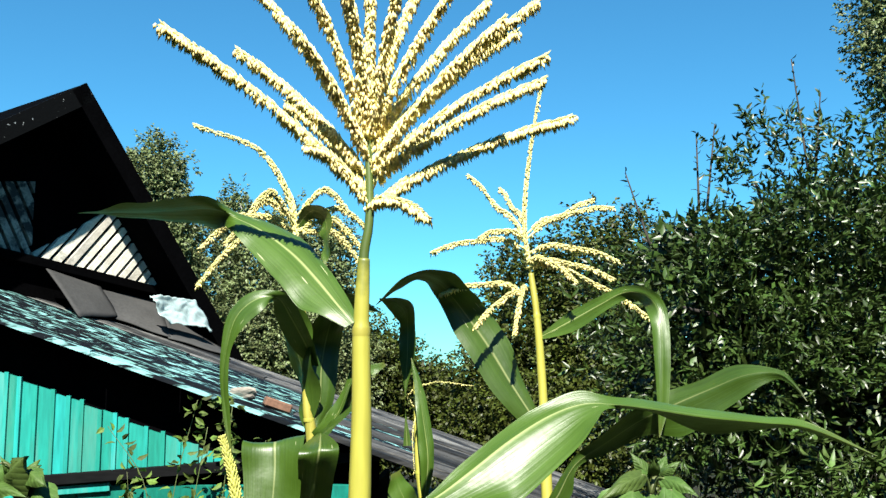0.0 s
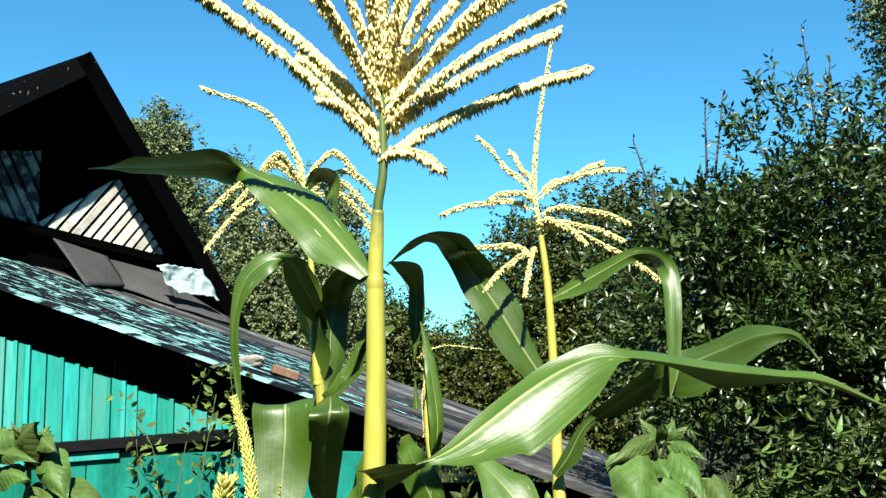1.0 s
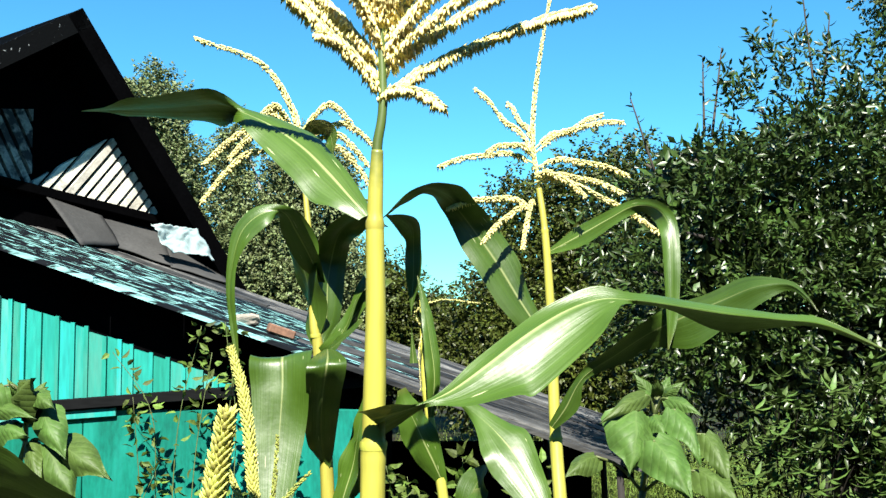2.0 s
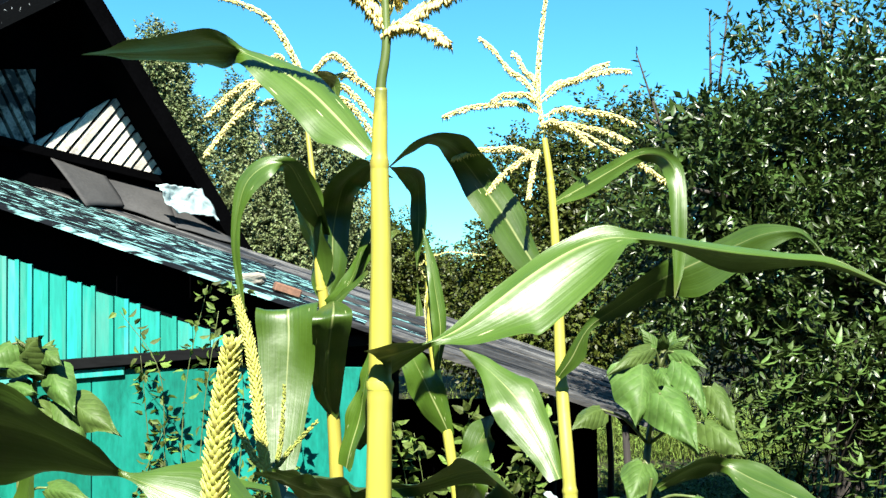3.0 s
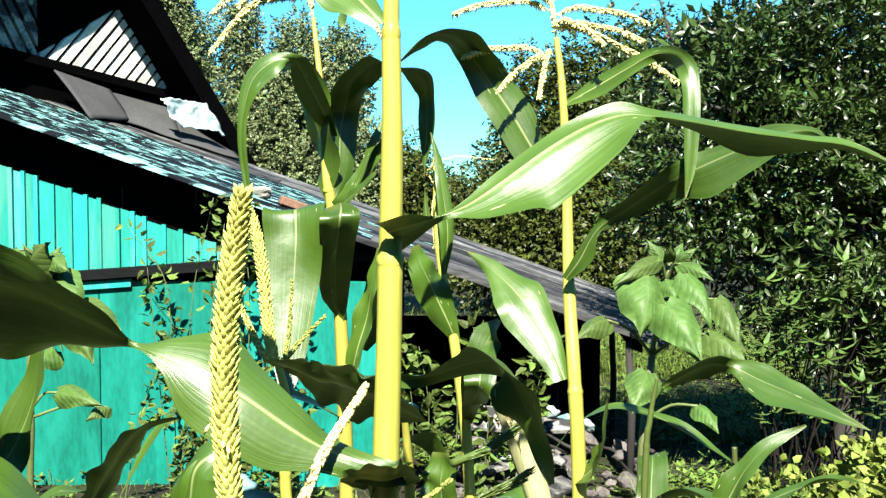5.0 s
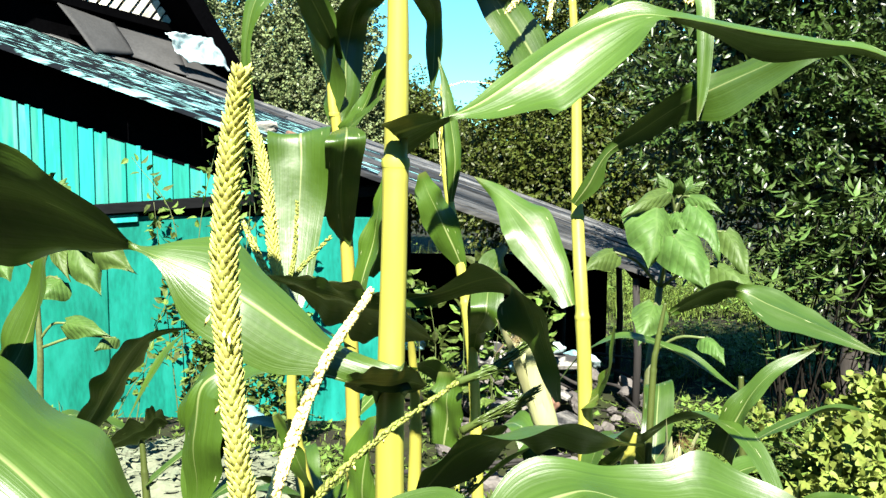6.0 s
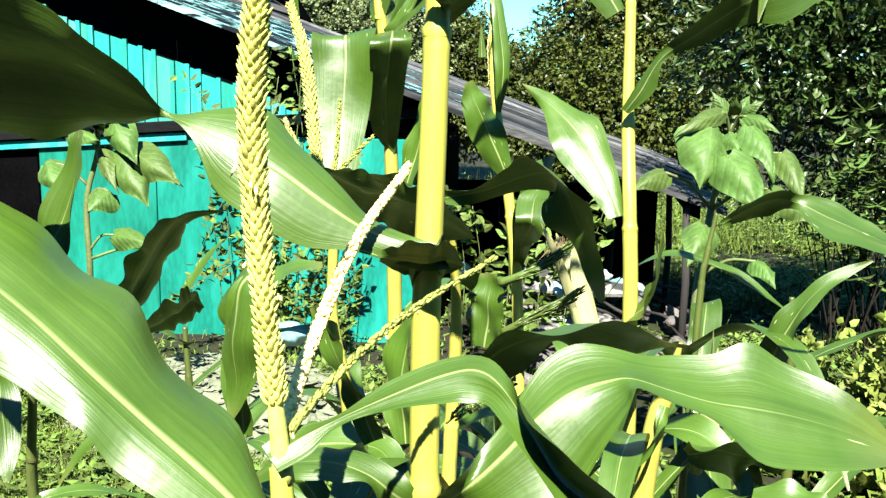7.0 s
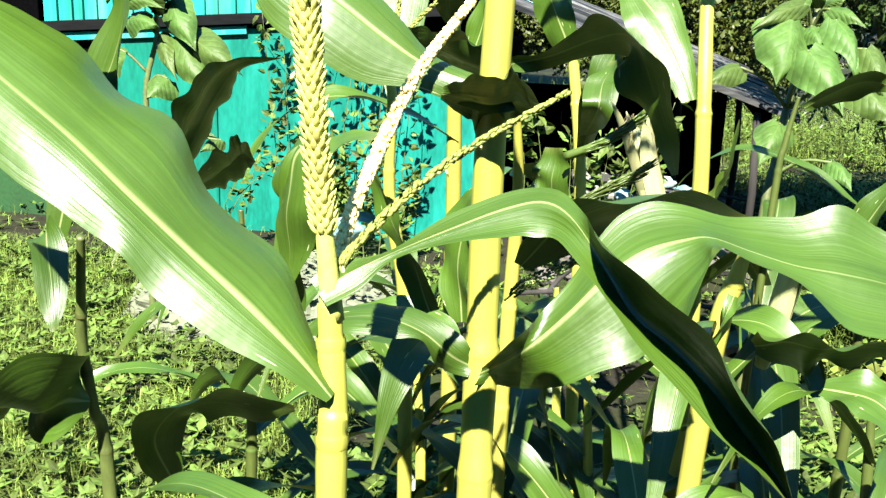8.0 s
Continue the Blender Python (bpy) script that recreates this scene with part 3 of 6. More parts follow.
def blade_mesh(rows, ripple=0.065, fold=0.30, seed=0):
    """A corn leaf along a midrib. Rows: x, y, z, width, degrees of roll about the midrib, and how far a folded midrib stands off sideways and outwards."""
    r = random.Random(seed)
    ctrl = np.array([row[:3] for row in rows])
    sides = []
    for i, row in enumerate(rows):
        t = Vector(ctrl[min(i + 1, len(rows) - 1)] - ctrl[max(i - 1, 0)]).normalized()
        s = t.cross(Vector((0, 0, 1))).normalized()
        nrm = s.cross(t)
        a = radians(row[4])
        v = s * math.cos(a) + nrm * math.sin(a)
        sides.append(v)
    lines = smooth_line([(*row[:4], *s, *(row[5:] or (0, 0))) for row, s in zip(rows, sides)], BLADES)
    across = 8
    verts, faces, uvs = [], [], []
    ph, ph2 = r.uniform(0, 6), r.uniform(0, 6)
    for i, row in enumerate(lines):
        p, w = Vector(row[:3]), max(row[3], 0.002)
        t = Vector(lines[min(i + 1, BLADES)][:3] - lines[max(i - 1, 0)][:3]).normalized()
        s = Vector(row[4:7])
        s = (s - t * s.dot(t)).normalized()
        nrm = s.cross(t)
        v = i / BLADES
        for k in range(across + 1):
            u = k / across
            q = 2 * u - 1
            wave = (math.sin(v * 19 + (ph if q < 0 else ph2)) * q * q + 0.6 * math.sin(v * 11 + ph + 2.2 * q)) * ripple * w
            near = 1 - abs(q)
            verts.append(p + s * (q * w / 2 + row[7] * near) + nrm * (row[8] * near + fold * w * (abs(q) ** 1.3 - 0.35) * (1 - 0.6 * v) * 0.5 + wave))
            uvs.append((u, v))
    for i in range(BLADES):
        for k in range(across):
            a = i * (across + 1) + k
            faces.append((a, a + 1, a + across + 2, a + across + 1))
    return as_mesh("leaf", verts, faces, uvs)


blade_count = 0


def blade(plant, rows, ripple=0.065, fold=0.30):
    global blade_count
    blade_count += 1
    return part("leaf", blade_mesh(rows, ripple, fold, blade_count), M_BLADE, plant)


def folded_blade(plant, rows, wave=0.05, camber=0.09):
    """A corn leaf whose halves fold along the midrib. Rows: x, y, z of the midrib, then width and degrees about it of one half and of the other and, where the edges run ahead or lag, by how much."""
    global blade_count
    blade_count += 1
    r = random.Random(blade_count)
    ctrl = np.array([row[:3] for row in rows])
    full = []
    for i, row in enumerate(rows):
        t = Vector(ctrl[min(i + 1, len(rows) - 1)] - ctrl[max(i - 1, 0)]).normalized()
        s = t.cross(Vector((0, 0, 1))).normalized()
        nrm = s.cross(t)
        skew = row[7:] or (0, 0)
        halves = [(s * math.cos(radians(a)) + nrm * math.sin(radians(a))) * w + t * b for w, a, b in ((row[3], row[4], skew[0]), (row[5], row[6], skew[1]))]
        full.append((*row[:3], *halves[0], *halves[1]))
    lines = smooth_line(full, BLADES)
    verts, faces, uvs = [], [], []
    ph = [r.uniform(0, 6), r.uniform(0, 6)]
    half = 5
    for i, row in enumerate(lines):
        p, v = Vector(row[:3]), i / BLADES
        t = Vector(lines[min(i + 1, BLADES)][:3] - lines[max(i - 1, 0)][:3]).normalized()
        one, two = Vector(row[3:6]), Vector(row[6:9])
        nrm = (two - one).cross(t)
        nrm = nrm.normalized() if nrm.length > 1e-6 else Vector((0, 0, 1))
        for k in range(-half, half + 1):
            q = abs(k) / half
            arm = one if k < 0 else two
            w = arm.length
            ripple = math.sin(v * 23 + ph[k > 0]) + 0.6 * math.sin(v * 41 + 2 * ph[k < 0])
            verts.append(p + arm * q + nrm * w * (camber * math.sin(math.pi * q) + wave * q * q * ripple))
            uvs.append((0.5 + 0.5 * k / half, v))
    row = 2 * half + 1
    for i in range(BLADES):
        for k in range(2 * half):
            a = i * row + k
            faces.append((a, a + 1, a + row + 1, a + row))
    return part("leaf", as_mesh("leaf", verts, faces, uvs), M_BLADE, plant)


def stalk(plant, pts, radii, nodes, mat, wrap=None):
    """The jointed stem. Nodes: places along it, 0 to 1, where a joint swells."""
    steps = 220
    line = smooth_line([(*p, r) for p, r in zip(pts, radii)], steps)
    rad = []
    tall = float(np.linalg.norm(np.diff(line[:, :3], axis=0), axis=1).sum())
    for k, row in enumerate(line):
        s = k / steps
        gone = [(s - q) * tall for q in nodes]
        swell = sum(0.10 * math.exp(-((d / 0.009) ** 2)) - 0.07 * (0 < d < 0.1) * (1 - d / 0.1) + 0.04 * math.exp(-(((d + 0.03) / 0.025) ** 2)) for d in gone)
        rad.append(row[3] * (1 + swell))
    v, f = tube(line[:, :3], rad, 12)
    st = part("stalk", as_mesh("stalk", v, f), mat, plant)
    for q in nodes:
        k = int(q * steps)
        v, f = tube([Vector(line[k][:3]) + Vector((0, 0, dz)) for dz in (-0.004, 0, 0.004)], [rad[k] * 0.98, rad[k] * 1.03, rad[k] * 0.98], 12, False)
        part("joint", as_mesh("joint", v, f), mat, st)
    return line


def floret_shape(sc, at, way, length, width):
    way = Vector(way).normalized()
    s = way.orthogonal().normalized()
    u = way.cross(s)
    at = Vector(at)
    mid = at + way * length * 0.4
    sc.add([at, mid + s * width, mid + u * width, mid - s * width, mid - u * width, at + way * length],
           [(0, 1, 2), (0, 2, 3), (0, 3, 4), (0, 4, 1), (5, 2, 1), (5, 3, 2), (5, 4, 3), (5, 1, 4)])


def tassel_branch(parent, pts, dense, size, hang, seed, name="tassel_branch", bare=0.08, plump=0.16, lean=0.6, core=0.0, chaff=None):
    """One spray of the tassel: a thin stem with upright scales and dangling anthers."""
    r = random.Random(seed)
    line = smooth_line(pts, 24)
    length = float(np.linalg.norm(np.diff(line, axis=0), axis=1).sum())
    v, f = tube(line, [0.0016 * (1.25 - k / 24) * size / 0.01 for k in range(25)], 5)
    rod = part(name, as_mesh(name, v, f), chaff or M_GLUME, parent)
    glumes, anthers = Scatter(), Scatter()
    count = int(length * dense)
    for k in range(count):
        s = bare + (1 - bare) * (k + r.random()) / count
        i = min(int(s * 24), 23)
        p = Vector(line[i]).lerp(Vector(line[i + 1]), s * 24 - i)
        t = Vector(line[i + 1] - line[i]).normalized()
        out = Vector((r.gauss(0, 1), r.gauss(0, 1), r.gauss(0, 1)))
        out = (out - t * out.dot(t)).normalized()
        shrink = 1.0 - 0.35 * s
        floret_shape(glumes, p + out * core * (0.6 + 0.5 * math.sin(math.pi * min(1, 1.1 * s))), t * 1.1 + out * lean, size * r.uniform(0.8, 1.15) * shrink, size * plump)
        clump = 1 + 0.9 * noise.noise((s * length * 55, seed, 0.5)) if hang > 1 else 1
        for j in range(int(max(0, hang * clump) + r.random())):
            side = Vector((r.gauss(0, 1), r.gauss(0, 1), 0)).normalized()
            floret_shape(anthers, p + side * size * r.uniform(0.05, 0.32) + t * size * r.uniform(-0.4, 0.4), Vector((0, 0, -1)) + side * 0.35, size * r.uniform(0.55, 1.05), size * r.uniform(0.11, 0.16))
    tagged(part("chaff", glumes.mesh("chaff", True), chaff or M_GLUME, rod), kind="stuff")
    if anthers.faces:
        tagged(part("pollen", anthers.mesh("pollen", True), M_FLORET, rod), kind="stuff")
    return rod


def grain_shape(sc, at, way, flat, length, width):
    """A plump pointed scale, flattened against the stem."""
    way = Vector(way).normalized()
    s = way.cross(Vector(flat)).normalized()
    u = s.cross(way)
    at = Vector(at)
    verts = [at]
    for v, w in ((0.22, 0.8), (0.55, 1.0), (0.82, 0.55)):
        for k in range(6):
            a = math.pi * k / 3
            verts.append(at + way * length * v + (s * math.cos(a) + u * 0.6 * math.sin(a)) * width * w)
    verts.append(at + way * length)
    faces = [(0, 1 + (k + 1) % 6, 1 + k) for k in range(6)]
    for ring in (1, 7):
        faces += [(ring + k, ring + (k + 1) % 6, ring + 6 + (k + 1) % 6, ring + 6 + k) for k in range(6)]
    faces += [(13 + k, 13 + (k + 1) % 6, 19) for k in range(6)]
    sc.add(verts, faces)


def close_spike(parent, pts, core, step, length, width, hang, seed, name="tassel_spike", bare=0.0):
    """A tassel still closed: plump scales in ranks round the stem, the lowest beginning to shed. Core: the stem's half width from foot to tip."""
    r = random.Random(seed)
    n = 40
    line = smooth_line(pts, n)
    radius = np.interp(np.linspace(0, 1, n + 1), np.linspace(0, 1, len(core)), core)
    rod = part(name, as_mesh(name, *tube(line, radius, 8)), M_SPIKE, parent)
    scales, anthers = Scatter(), Scatter()
    total = float(np.linalg.norm(np.diff(line, axis=0), axis=1).sum())
    rings = int(total * (1 - bare) / step)
    for j in range(rings):
        s = bare + (1 - bare) * (j + 0.5) / rings
        i = min(int(s * n), n - 1)
        p = Vector(line[i]).lerp(Vector(line[i + 1]), s * n - i)
        t = Vector(line[i + 1] - line[i]).normalized()
        side = t.cross(Vector((0, 1, 0))).normalized()
        front = side.cross(t)
        for k in range(8):
            a = 2 * math.pi * (k + 0.5 * (j % 2)) / 8 + r.uniform(-0.12, 0.12)
            out = side * math.cos(a) + front * math.sin(a)
            size = r.uniform(0.85, 1.15) * (1 - 0.3 * s**4)
            grain_shape(scales, p + out * radius[i] * 0.8, t * 1.0 + out * r.uniform(0.2, 0.42) + side * 0.3 * math.cos(a), out, length * size, width * size)
            if 0.3 < s < 0.62 and r.random() < hang * 0.5 * (0.7 - s):
                floret_shape(anthers, p + out * (radius[i] + 0.004), Vector((0, 0, -1)) + out * 0.5, 0.008 * r.uniform(0.8, 1.3), 0.0015)
    tagged(part("chaff", scales.mesh("chaff", True), M_SPIKE, rod), kind="stuff")
    if anthers.faces:
        tagged(part("pollen", anthers.mesh("pollen", True), M_FLORET, rod), kind="stuff")
    return rod


def arc_leaf(plant, base, yaw, length, width, rise, sag, seed):
    """A leaf that leaves the stem upwards and bends over under its own weight."""
    r = random.Random(seed)
    rows = []
    d = Vector((math.cos(yaw), math.sin(yaw), 0))
    for k in range(7):
        s = k / 6
        out = length * (s - 0.18 * s * s)
        z = rise * math.sin(min(s * 1.9, 3.0)) * length - sag * length * s**2.4
        w = width * (0.45 + 1.9 * s - 2.3 * s * s) if s < 0.97 else 0.004
        bend = 0.12 * length * s * s * math.sin(seed)
        p = Vector(base) + d * out + Vector((-d.y, d.x, 0)) * bend + Vector((0, 0, z))
        rows.append((p.x, p.y, max(p.z, 0.02), max(w, 0.004), r.uniform(-18, 18) + 55 * s * s * math.sin(seed * 1.7)))
    return blade(plant, rows, 0.07, 0.3)


def ear(plant, base, tip, radius, seed):
    """A cob in its husk with a beard of silk."""
    r = random.Random(seed)
    base, tip = Vector(base), Vector(tip)
    line = [base.lerp(tip, k / 10) for k in range(11)]
    v, f = tube(line, [radius * q for q in (0.55, 0.8, 0.95, 1.0, 1.0, 0.97, 0.9, 0.8, 0.62, 0.42, 0.2)], 12)
    e = part("ear", as_mesh("ear", v, f), M_HUSK, plant, "pale green husk round a cob")
    silk = Scatter()
    ax = (tip - base).normalized()
    side = ax.orthogonal().normalized()
    for k in range(6):
        a = 2 * math.pi * k / 6 + r.uniform(-0.3, 0.3)
        out = side * math.cos(a) + ax.cross(side) * math.sin(a)
        flat = ax.cross(out)
        high, flare = r.uniform(0.85, 1.3), r.uniform(0.1, 1.3)
        verts, faces = [], []
        for i in range(9):
            v = i / 8
            mid = base + ax * (tip - base).length * high * v + out * radius * (0.62 + 0.5 * math.sin(2.6 * min(v, 0.75)) + flare * max(0, v - 0.7) * 2)
            w = radius * (0.75 * math.sin(0.5 + 2.4 * v) if v < 0.97 else 0.03)
            verts += [mid - flat * w - out * w * 0.45, mid, mid + flat * w - out * w * 0.45]
            if i:
                o = 3 * i
                faces += [(o - 3, o - 2, o + 1, o), (o - 2, o - 1, o + 2, o + 1)]
        part("husk_leaf", as_mesh("husk_leaf", verts, faces), M_HUSK, e)
    for k in range(26):
        q = Vector((r.gauss(0, 1), r.gauss(0, 1), r.gauss(0, 1))).normalized()
        a = tip + q * radius * 0.15
        b = a + (ax * 0.6 + q * 0.8).normalized() * r.uniform(0.008, 0.02)
        c = b + Vector((q.x, q.y, -1.2)).normalized() * r.uniform(0.01, 0.05)
        vv, ff = tube([a, b, c], [0.0004, 0.0004, 0.0003], 3, False)
        silk.add(vv, ff)
    tagged(part("silk", silk.mesh("silk"), M_SILK, e, "thin brown silk"), kind="stuff")
    return e


CORN = "corn plants in the garden bed"


def corn(at, label):
    return thing("corn_plant", (at[0], at[1], ground_z(*at)), label, "corn plant", CORN)

# ---- corn plants ----
corn_a = corn((-0.075, 0.9), "tall corn plant with a full yellow tassel")
stalk(corn_a, [(-0.07, 0.89, -0.05), (-0.076, 0.893, 0.45), (-0.077, 0.90, 0.886), (-0.078, 0.915, 1.006), (-0.079, 0.918, 1.176), (-0.075, 0.918, 1.345), (-0.074, 0.92, 1.419), (-0.072, 0.92, 1.527), (-0.073, 0.92, 1.621), (-0.071, 0.92, 1.685)],
      [0.017, 0.016, 0.0148, 0.0143, 0.0128, 0.0116, 0.0112, 0.0096, 0.0080, 0.0056], [0.12, 0.235, 0.342, 0.664, 0.886], M_STALK_TOP)
neck = part("peduncle", as_mesh("peduncle", *tube(smooth_line([(-0.0715, 0.92, 1.66), (-0.071, 0.92, 1.69), (-0.066, 0.92, 1.73), (-0.069, 0.925, 1.828), (-0.068, 0.93, 1.927), (-0.066, 0.935, 2.06)], 30), np.linspace(0.0054, 0.0022, 31), 8)), M_STALK_DARK, corn_a)
spike = tassel_branch(corn_a, [(-0.069, 0.925, 1.80), (-0.068, 0.93, 1.927), (-0.064, 0.935, 2.09)], 1500, 0.0125, 2.2, 1, "tassel_spike", plump=0.11)
for k, (bz, tip) in enumerate((
    (1.745, (-0.251, 0.86, 1.893)), (1.765, (-0.203, 0.95, 1.901)), (1.79, (-0.187, 0.98, 1.975)), (1.80, (-0.121, 0.88, 1.94)), (1.74, (-0.122, 0.90, 1.790)),
    (1.82, (-0.018, 0.98, 1.985)), (1.80, (0.015, 0.90, 1.945)), (1.775, (0.098, 0.95, 1.950)), (1.765, (0.099, 0.88, 1.868)), (1.755, (0.106, 0.98, 1.878)),
    (1.735, (0.132, 0.97, 1.835)), (1.735, (-0.010, 0.88, 1.718)), (1.785, (0.080, 1.0, 1.936)), (1.81, (-0.085, 0.87, 1.93)), (1.79, (-0.045, 1.02, 1.95)), (1.75, (-0.16, 1.0, 1.86)),
    (1.80, (-0.03, 0.87, 1.96)), (1.82, (-0.10, 0.96, 2.0)), (1.79, (0.05, 1.0, 1.97)), (1.77, (0.06, 0.87, 1.90)), (1.78, (-0.13, 0.86, 1.89)),
)):
    base = Vector((-0.068, 0.922, bz))
    tip = Vector(tip)
    mid = base.lerp(tip, 0.45) + Vector((0, 0, 0.012))
    tassel_branch(corn_a, [base, base.lerp(mid, 0.4) + Vector((0, 0, 0.004)), mid, mid.lerp(tip, 0.55) + Vector((0, 0, 0.003)), tip], 1150, 0.0125, 2.6, 20 + k, plump=0.11, lean=0.45)

corn_b = corn((-0.147, 0.68), "young corn plant with a closed narrow tassel")
stalk(corn_b, [(-0.15, 0.67, -0.05), (-0.148, 0.675, 0.5), (-0.147, 0.68, 1.0), (-0.147, 0.685, 1.052), (-0.151, 0.69, 1.125)], [0.014, 0.0125, 0.0098, 0.0094, 0.0078], [0.3, 0.55, 0.92], M_STALK)
close_spike(corn_b, [(-0.149, 0.69, 1.115), (-0.153, 0.682, 1.18), (-0.158, 0.672, 1.27), (-0.159, 0.662, 1.345), (-0.151, 0.646, 1.415), (-0.138, 0.628, 1.474)], [0.0076, 0.0056, 0.0046, 0.0056, 0.0056, 0.005, 0.0034], 0.0036, 0.0100, 0.0021, 0.5, 60, bare=0.17)
tassel_branch(corn_b, [(-0.152, 0.692, 1.135), (-0.150, 0.74, 1.17), (-0.145, 0.79, 1.20), (-0.128, 0.85, 1.252), (-0.094, 0.90, 1.306)], 2200, 0.009, 0.0, 61, plump=0.27, lean=0.22, core=0.0028, chaff=M_FLORET)
tassel_branch(corn_b, [(-0.148, 0.692, 1.14), (-0.139, 0.70, 1.158), (-0.107, 0.74, 1.191), (-0.069, 0.78, 1.218), (-0.018, 0.82, 1.246)], 1500, 0.009, 0.02, 62, plump=0.18, lean=0.3, core=0.001, chaff=M_GLUME_GREEN)

corn_c = corn((0.21, 1.85), "tall corn plant with a thin spread tassel")
stalk(corn_c, [(0.21, 1.86, -0.08), (0.211, 1.88, 0.643), (0.206, 1.90, 0.953), (0.198, 1.91, 1.118), (0.19, 1.96, 1.311), (0.187, 1.99, 1.522), (0.178, 2.0, 1.691), (0.167, 2.01, 1.789)], [0.019, 0.0165, 0.0145, 0.0135, 0.0118, 0.0095, 0.0075, 0.006], [0.25, 0.42, 0.56, 0.71, 0.87], M_STALK)
tassel_branch(corn_c, [(0.167, 2.01, 1.789), (0.155, 2.01, 1.888), (0.166, 2.02, 2.022), (0.198, 2.03, 2.208)], 1200, 0.012, 0.1, 70, "tassel_spike", plump=0.2, lean=0.35, core=0.002)
for k, (bz, tip) in enumerate(((1.86, (0.041, 2.05, 2.002)), (1.88, (0.109, 2.1, 1.984)), (1.84, (-0.034, 1.95, 1.826)), (1.745, (-0.016, 1.9, 1.738)), (1.745, (0.05, 1.88, 1.672)), (1.87, (0.31, 2.1, 1.958)), (1.86, (0.345, 2.05, 1.932)), (1.83, (0.337, 1.95, 1.806)), (1.81, (0.388, 1.92, 1.693)), (1.80, (0.318, 1.9, 1.765)), (1.76, (0.125, 1.9, 1.66)), (1.81, (0.246, 1.9, 1.76)), (1.85, (0.06, 1.92, 1.85)))):
    base = Vector((0.158, 2.01, bz))
    tip = Vector(tip)
    mid = base.lerp(tip, 0.5) + Vector((0, 0, 0.02 if tip.z < bz + 0.08 else 0.0))
    tassel_branch(corn_c, [base, base.lerp(mid, 0.5) + Vector((0, 0, 0.012)), mid, mid.lerp(tip, 0.55) + Vector((0, 0, 0.006)), tip], 1100, 0.012, 0.7, 80 + k, plump=0.2, lean=0.4, core=0.002)

corn_d = corn((-0.26, 2.1), "corn plant with a drooping pale tassel")
stalk(corn_d, [(-0.25, 2.08, -0.08), (-0.26, 2.1, 0.7), (-0.271, 2.1, 1.153), (-0.292, 2.1, 1.45), (-0.302, 2.1, 1.514), (-0.317, 2.12, 1.706), (-0.335, 2.14, 1.854)], [0.019, 0.017, 0.0145, 0.0118, 0.0100, 0.0070, 0.005], [0.2, 0.42, 0.6, 0.74], M_STALK)
tassel_branch(corn_d, [(-0.335, 2.14, 1.854), (-0.343, 2.14, 1.911), (-0.36, 2.14, 1.985), (-0.43, 2.14, 2.085), (-0.572, 2.14, 2.14)], 1500, 0.013, 0.2, 100, "tassel_spike", plump=0.2, lean=0.35, core=0.004)
for k, (bz, tip) in enumerate(((1.90, (-0.53, 2.05, 1.771)), (1.92, (-0.54, 2.1, 1.856)), (1.90, (-0.461, 2.0, 1.854)), (1.93, (-0.228, 2.1, 1.948)), (1.91, (-0.177, 2.15, 1.899)), (1.90, (-0.191, 2.1, 1.855)), (1.93, (-0.438, 2.05, 1.905)), (1.90, (-0.178, 2.1, 1.80)), (1.92, (-0.47, 2.2, 1.93)), (1.91, (-0.40, 1.98, 1.93)))):
    base = Vector((-0.342, 2.14, bz))
    tip = Vector(tip)
    mid = base.lerp(tip, 0.5) + Vector((0, 0, 0.045))
    tassel_branch(corn_d, [base, mid, mid.lerp(tip, 0.5) + Vector((0, 0, 0.012)), tip], 1000, 0.013, 0.8, 110 + k, plump=0.2, lean=0.4, core=0.003)

corn_e = corn((0.0, 2.3), "slim corn plant with upright narrow leaves")
stalk(corn_e, [(0.02, 2.28, -0.08), (0.005, 2.31, 0.6), (-0.009, 2.33, 0.907), (-0.036, 2.35, 1.118), (-0.069, 2.37, 1.311), (-0.079, 2.38, 1.40), (-0.086, 2.4, 1.569)], [0.016, 0.015, 0.0135, 0.0125, 0.0105, 0.009, 0.006], [0.25, 0.45, 0.6, 0.75], M_STALK)
tassel_branch(corn_e, [(-0.086, 2.4, 1.50), (-0.10, 2.36, 1.54), (-0.037, 2.3, 1.568), (0.067, 2.25, 1.558)], 300, 0.009, 0.1, 130)
tassel_branch(corn_e, [(-0.086, 2.4, 1.50), (-0.08, 2.36, 1.50), (-0.09, 2.33, 1.45), (-0.085, 2.31, 1.36)], 300, 0.009, 0.1, 131)

corn_f = corn((-0.55, 1.15), "old corn plant with a browned stalk")
stalk(corn_f, [(-0.55, 1.16, -0.05), (-0.549, 1.15, 0.691), (-0.547, 1.12, 0.825), (-0.544, 1.1, 0.917), (-0.51, 1.05, 1.05)], [0.0095, 0.0085, 0.0068, 0.0062, 0.0045], [0.3, 0.63, 0.82], M_STALK_BROWN)

corn_g = corn((-0.09, 1.5), "corn plant with a ripening ear")
stalk(corn_g, [(-0.10, 1.5, -0.05), (-0.10, 1.5, 0.626), (-0.096, 1.5, 0.845), (-0.092, 1.5, 1.03), (-0.10, 1.45, 1.2)], [0.013, 0.012, 0.011, 0.0085, 0.003], [0.3, 0.52, 0.72], M_STALK)

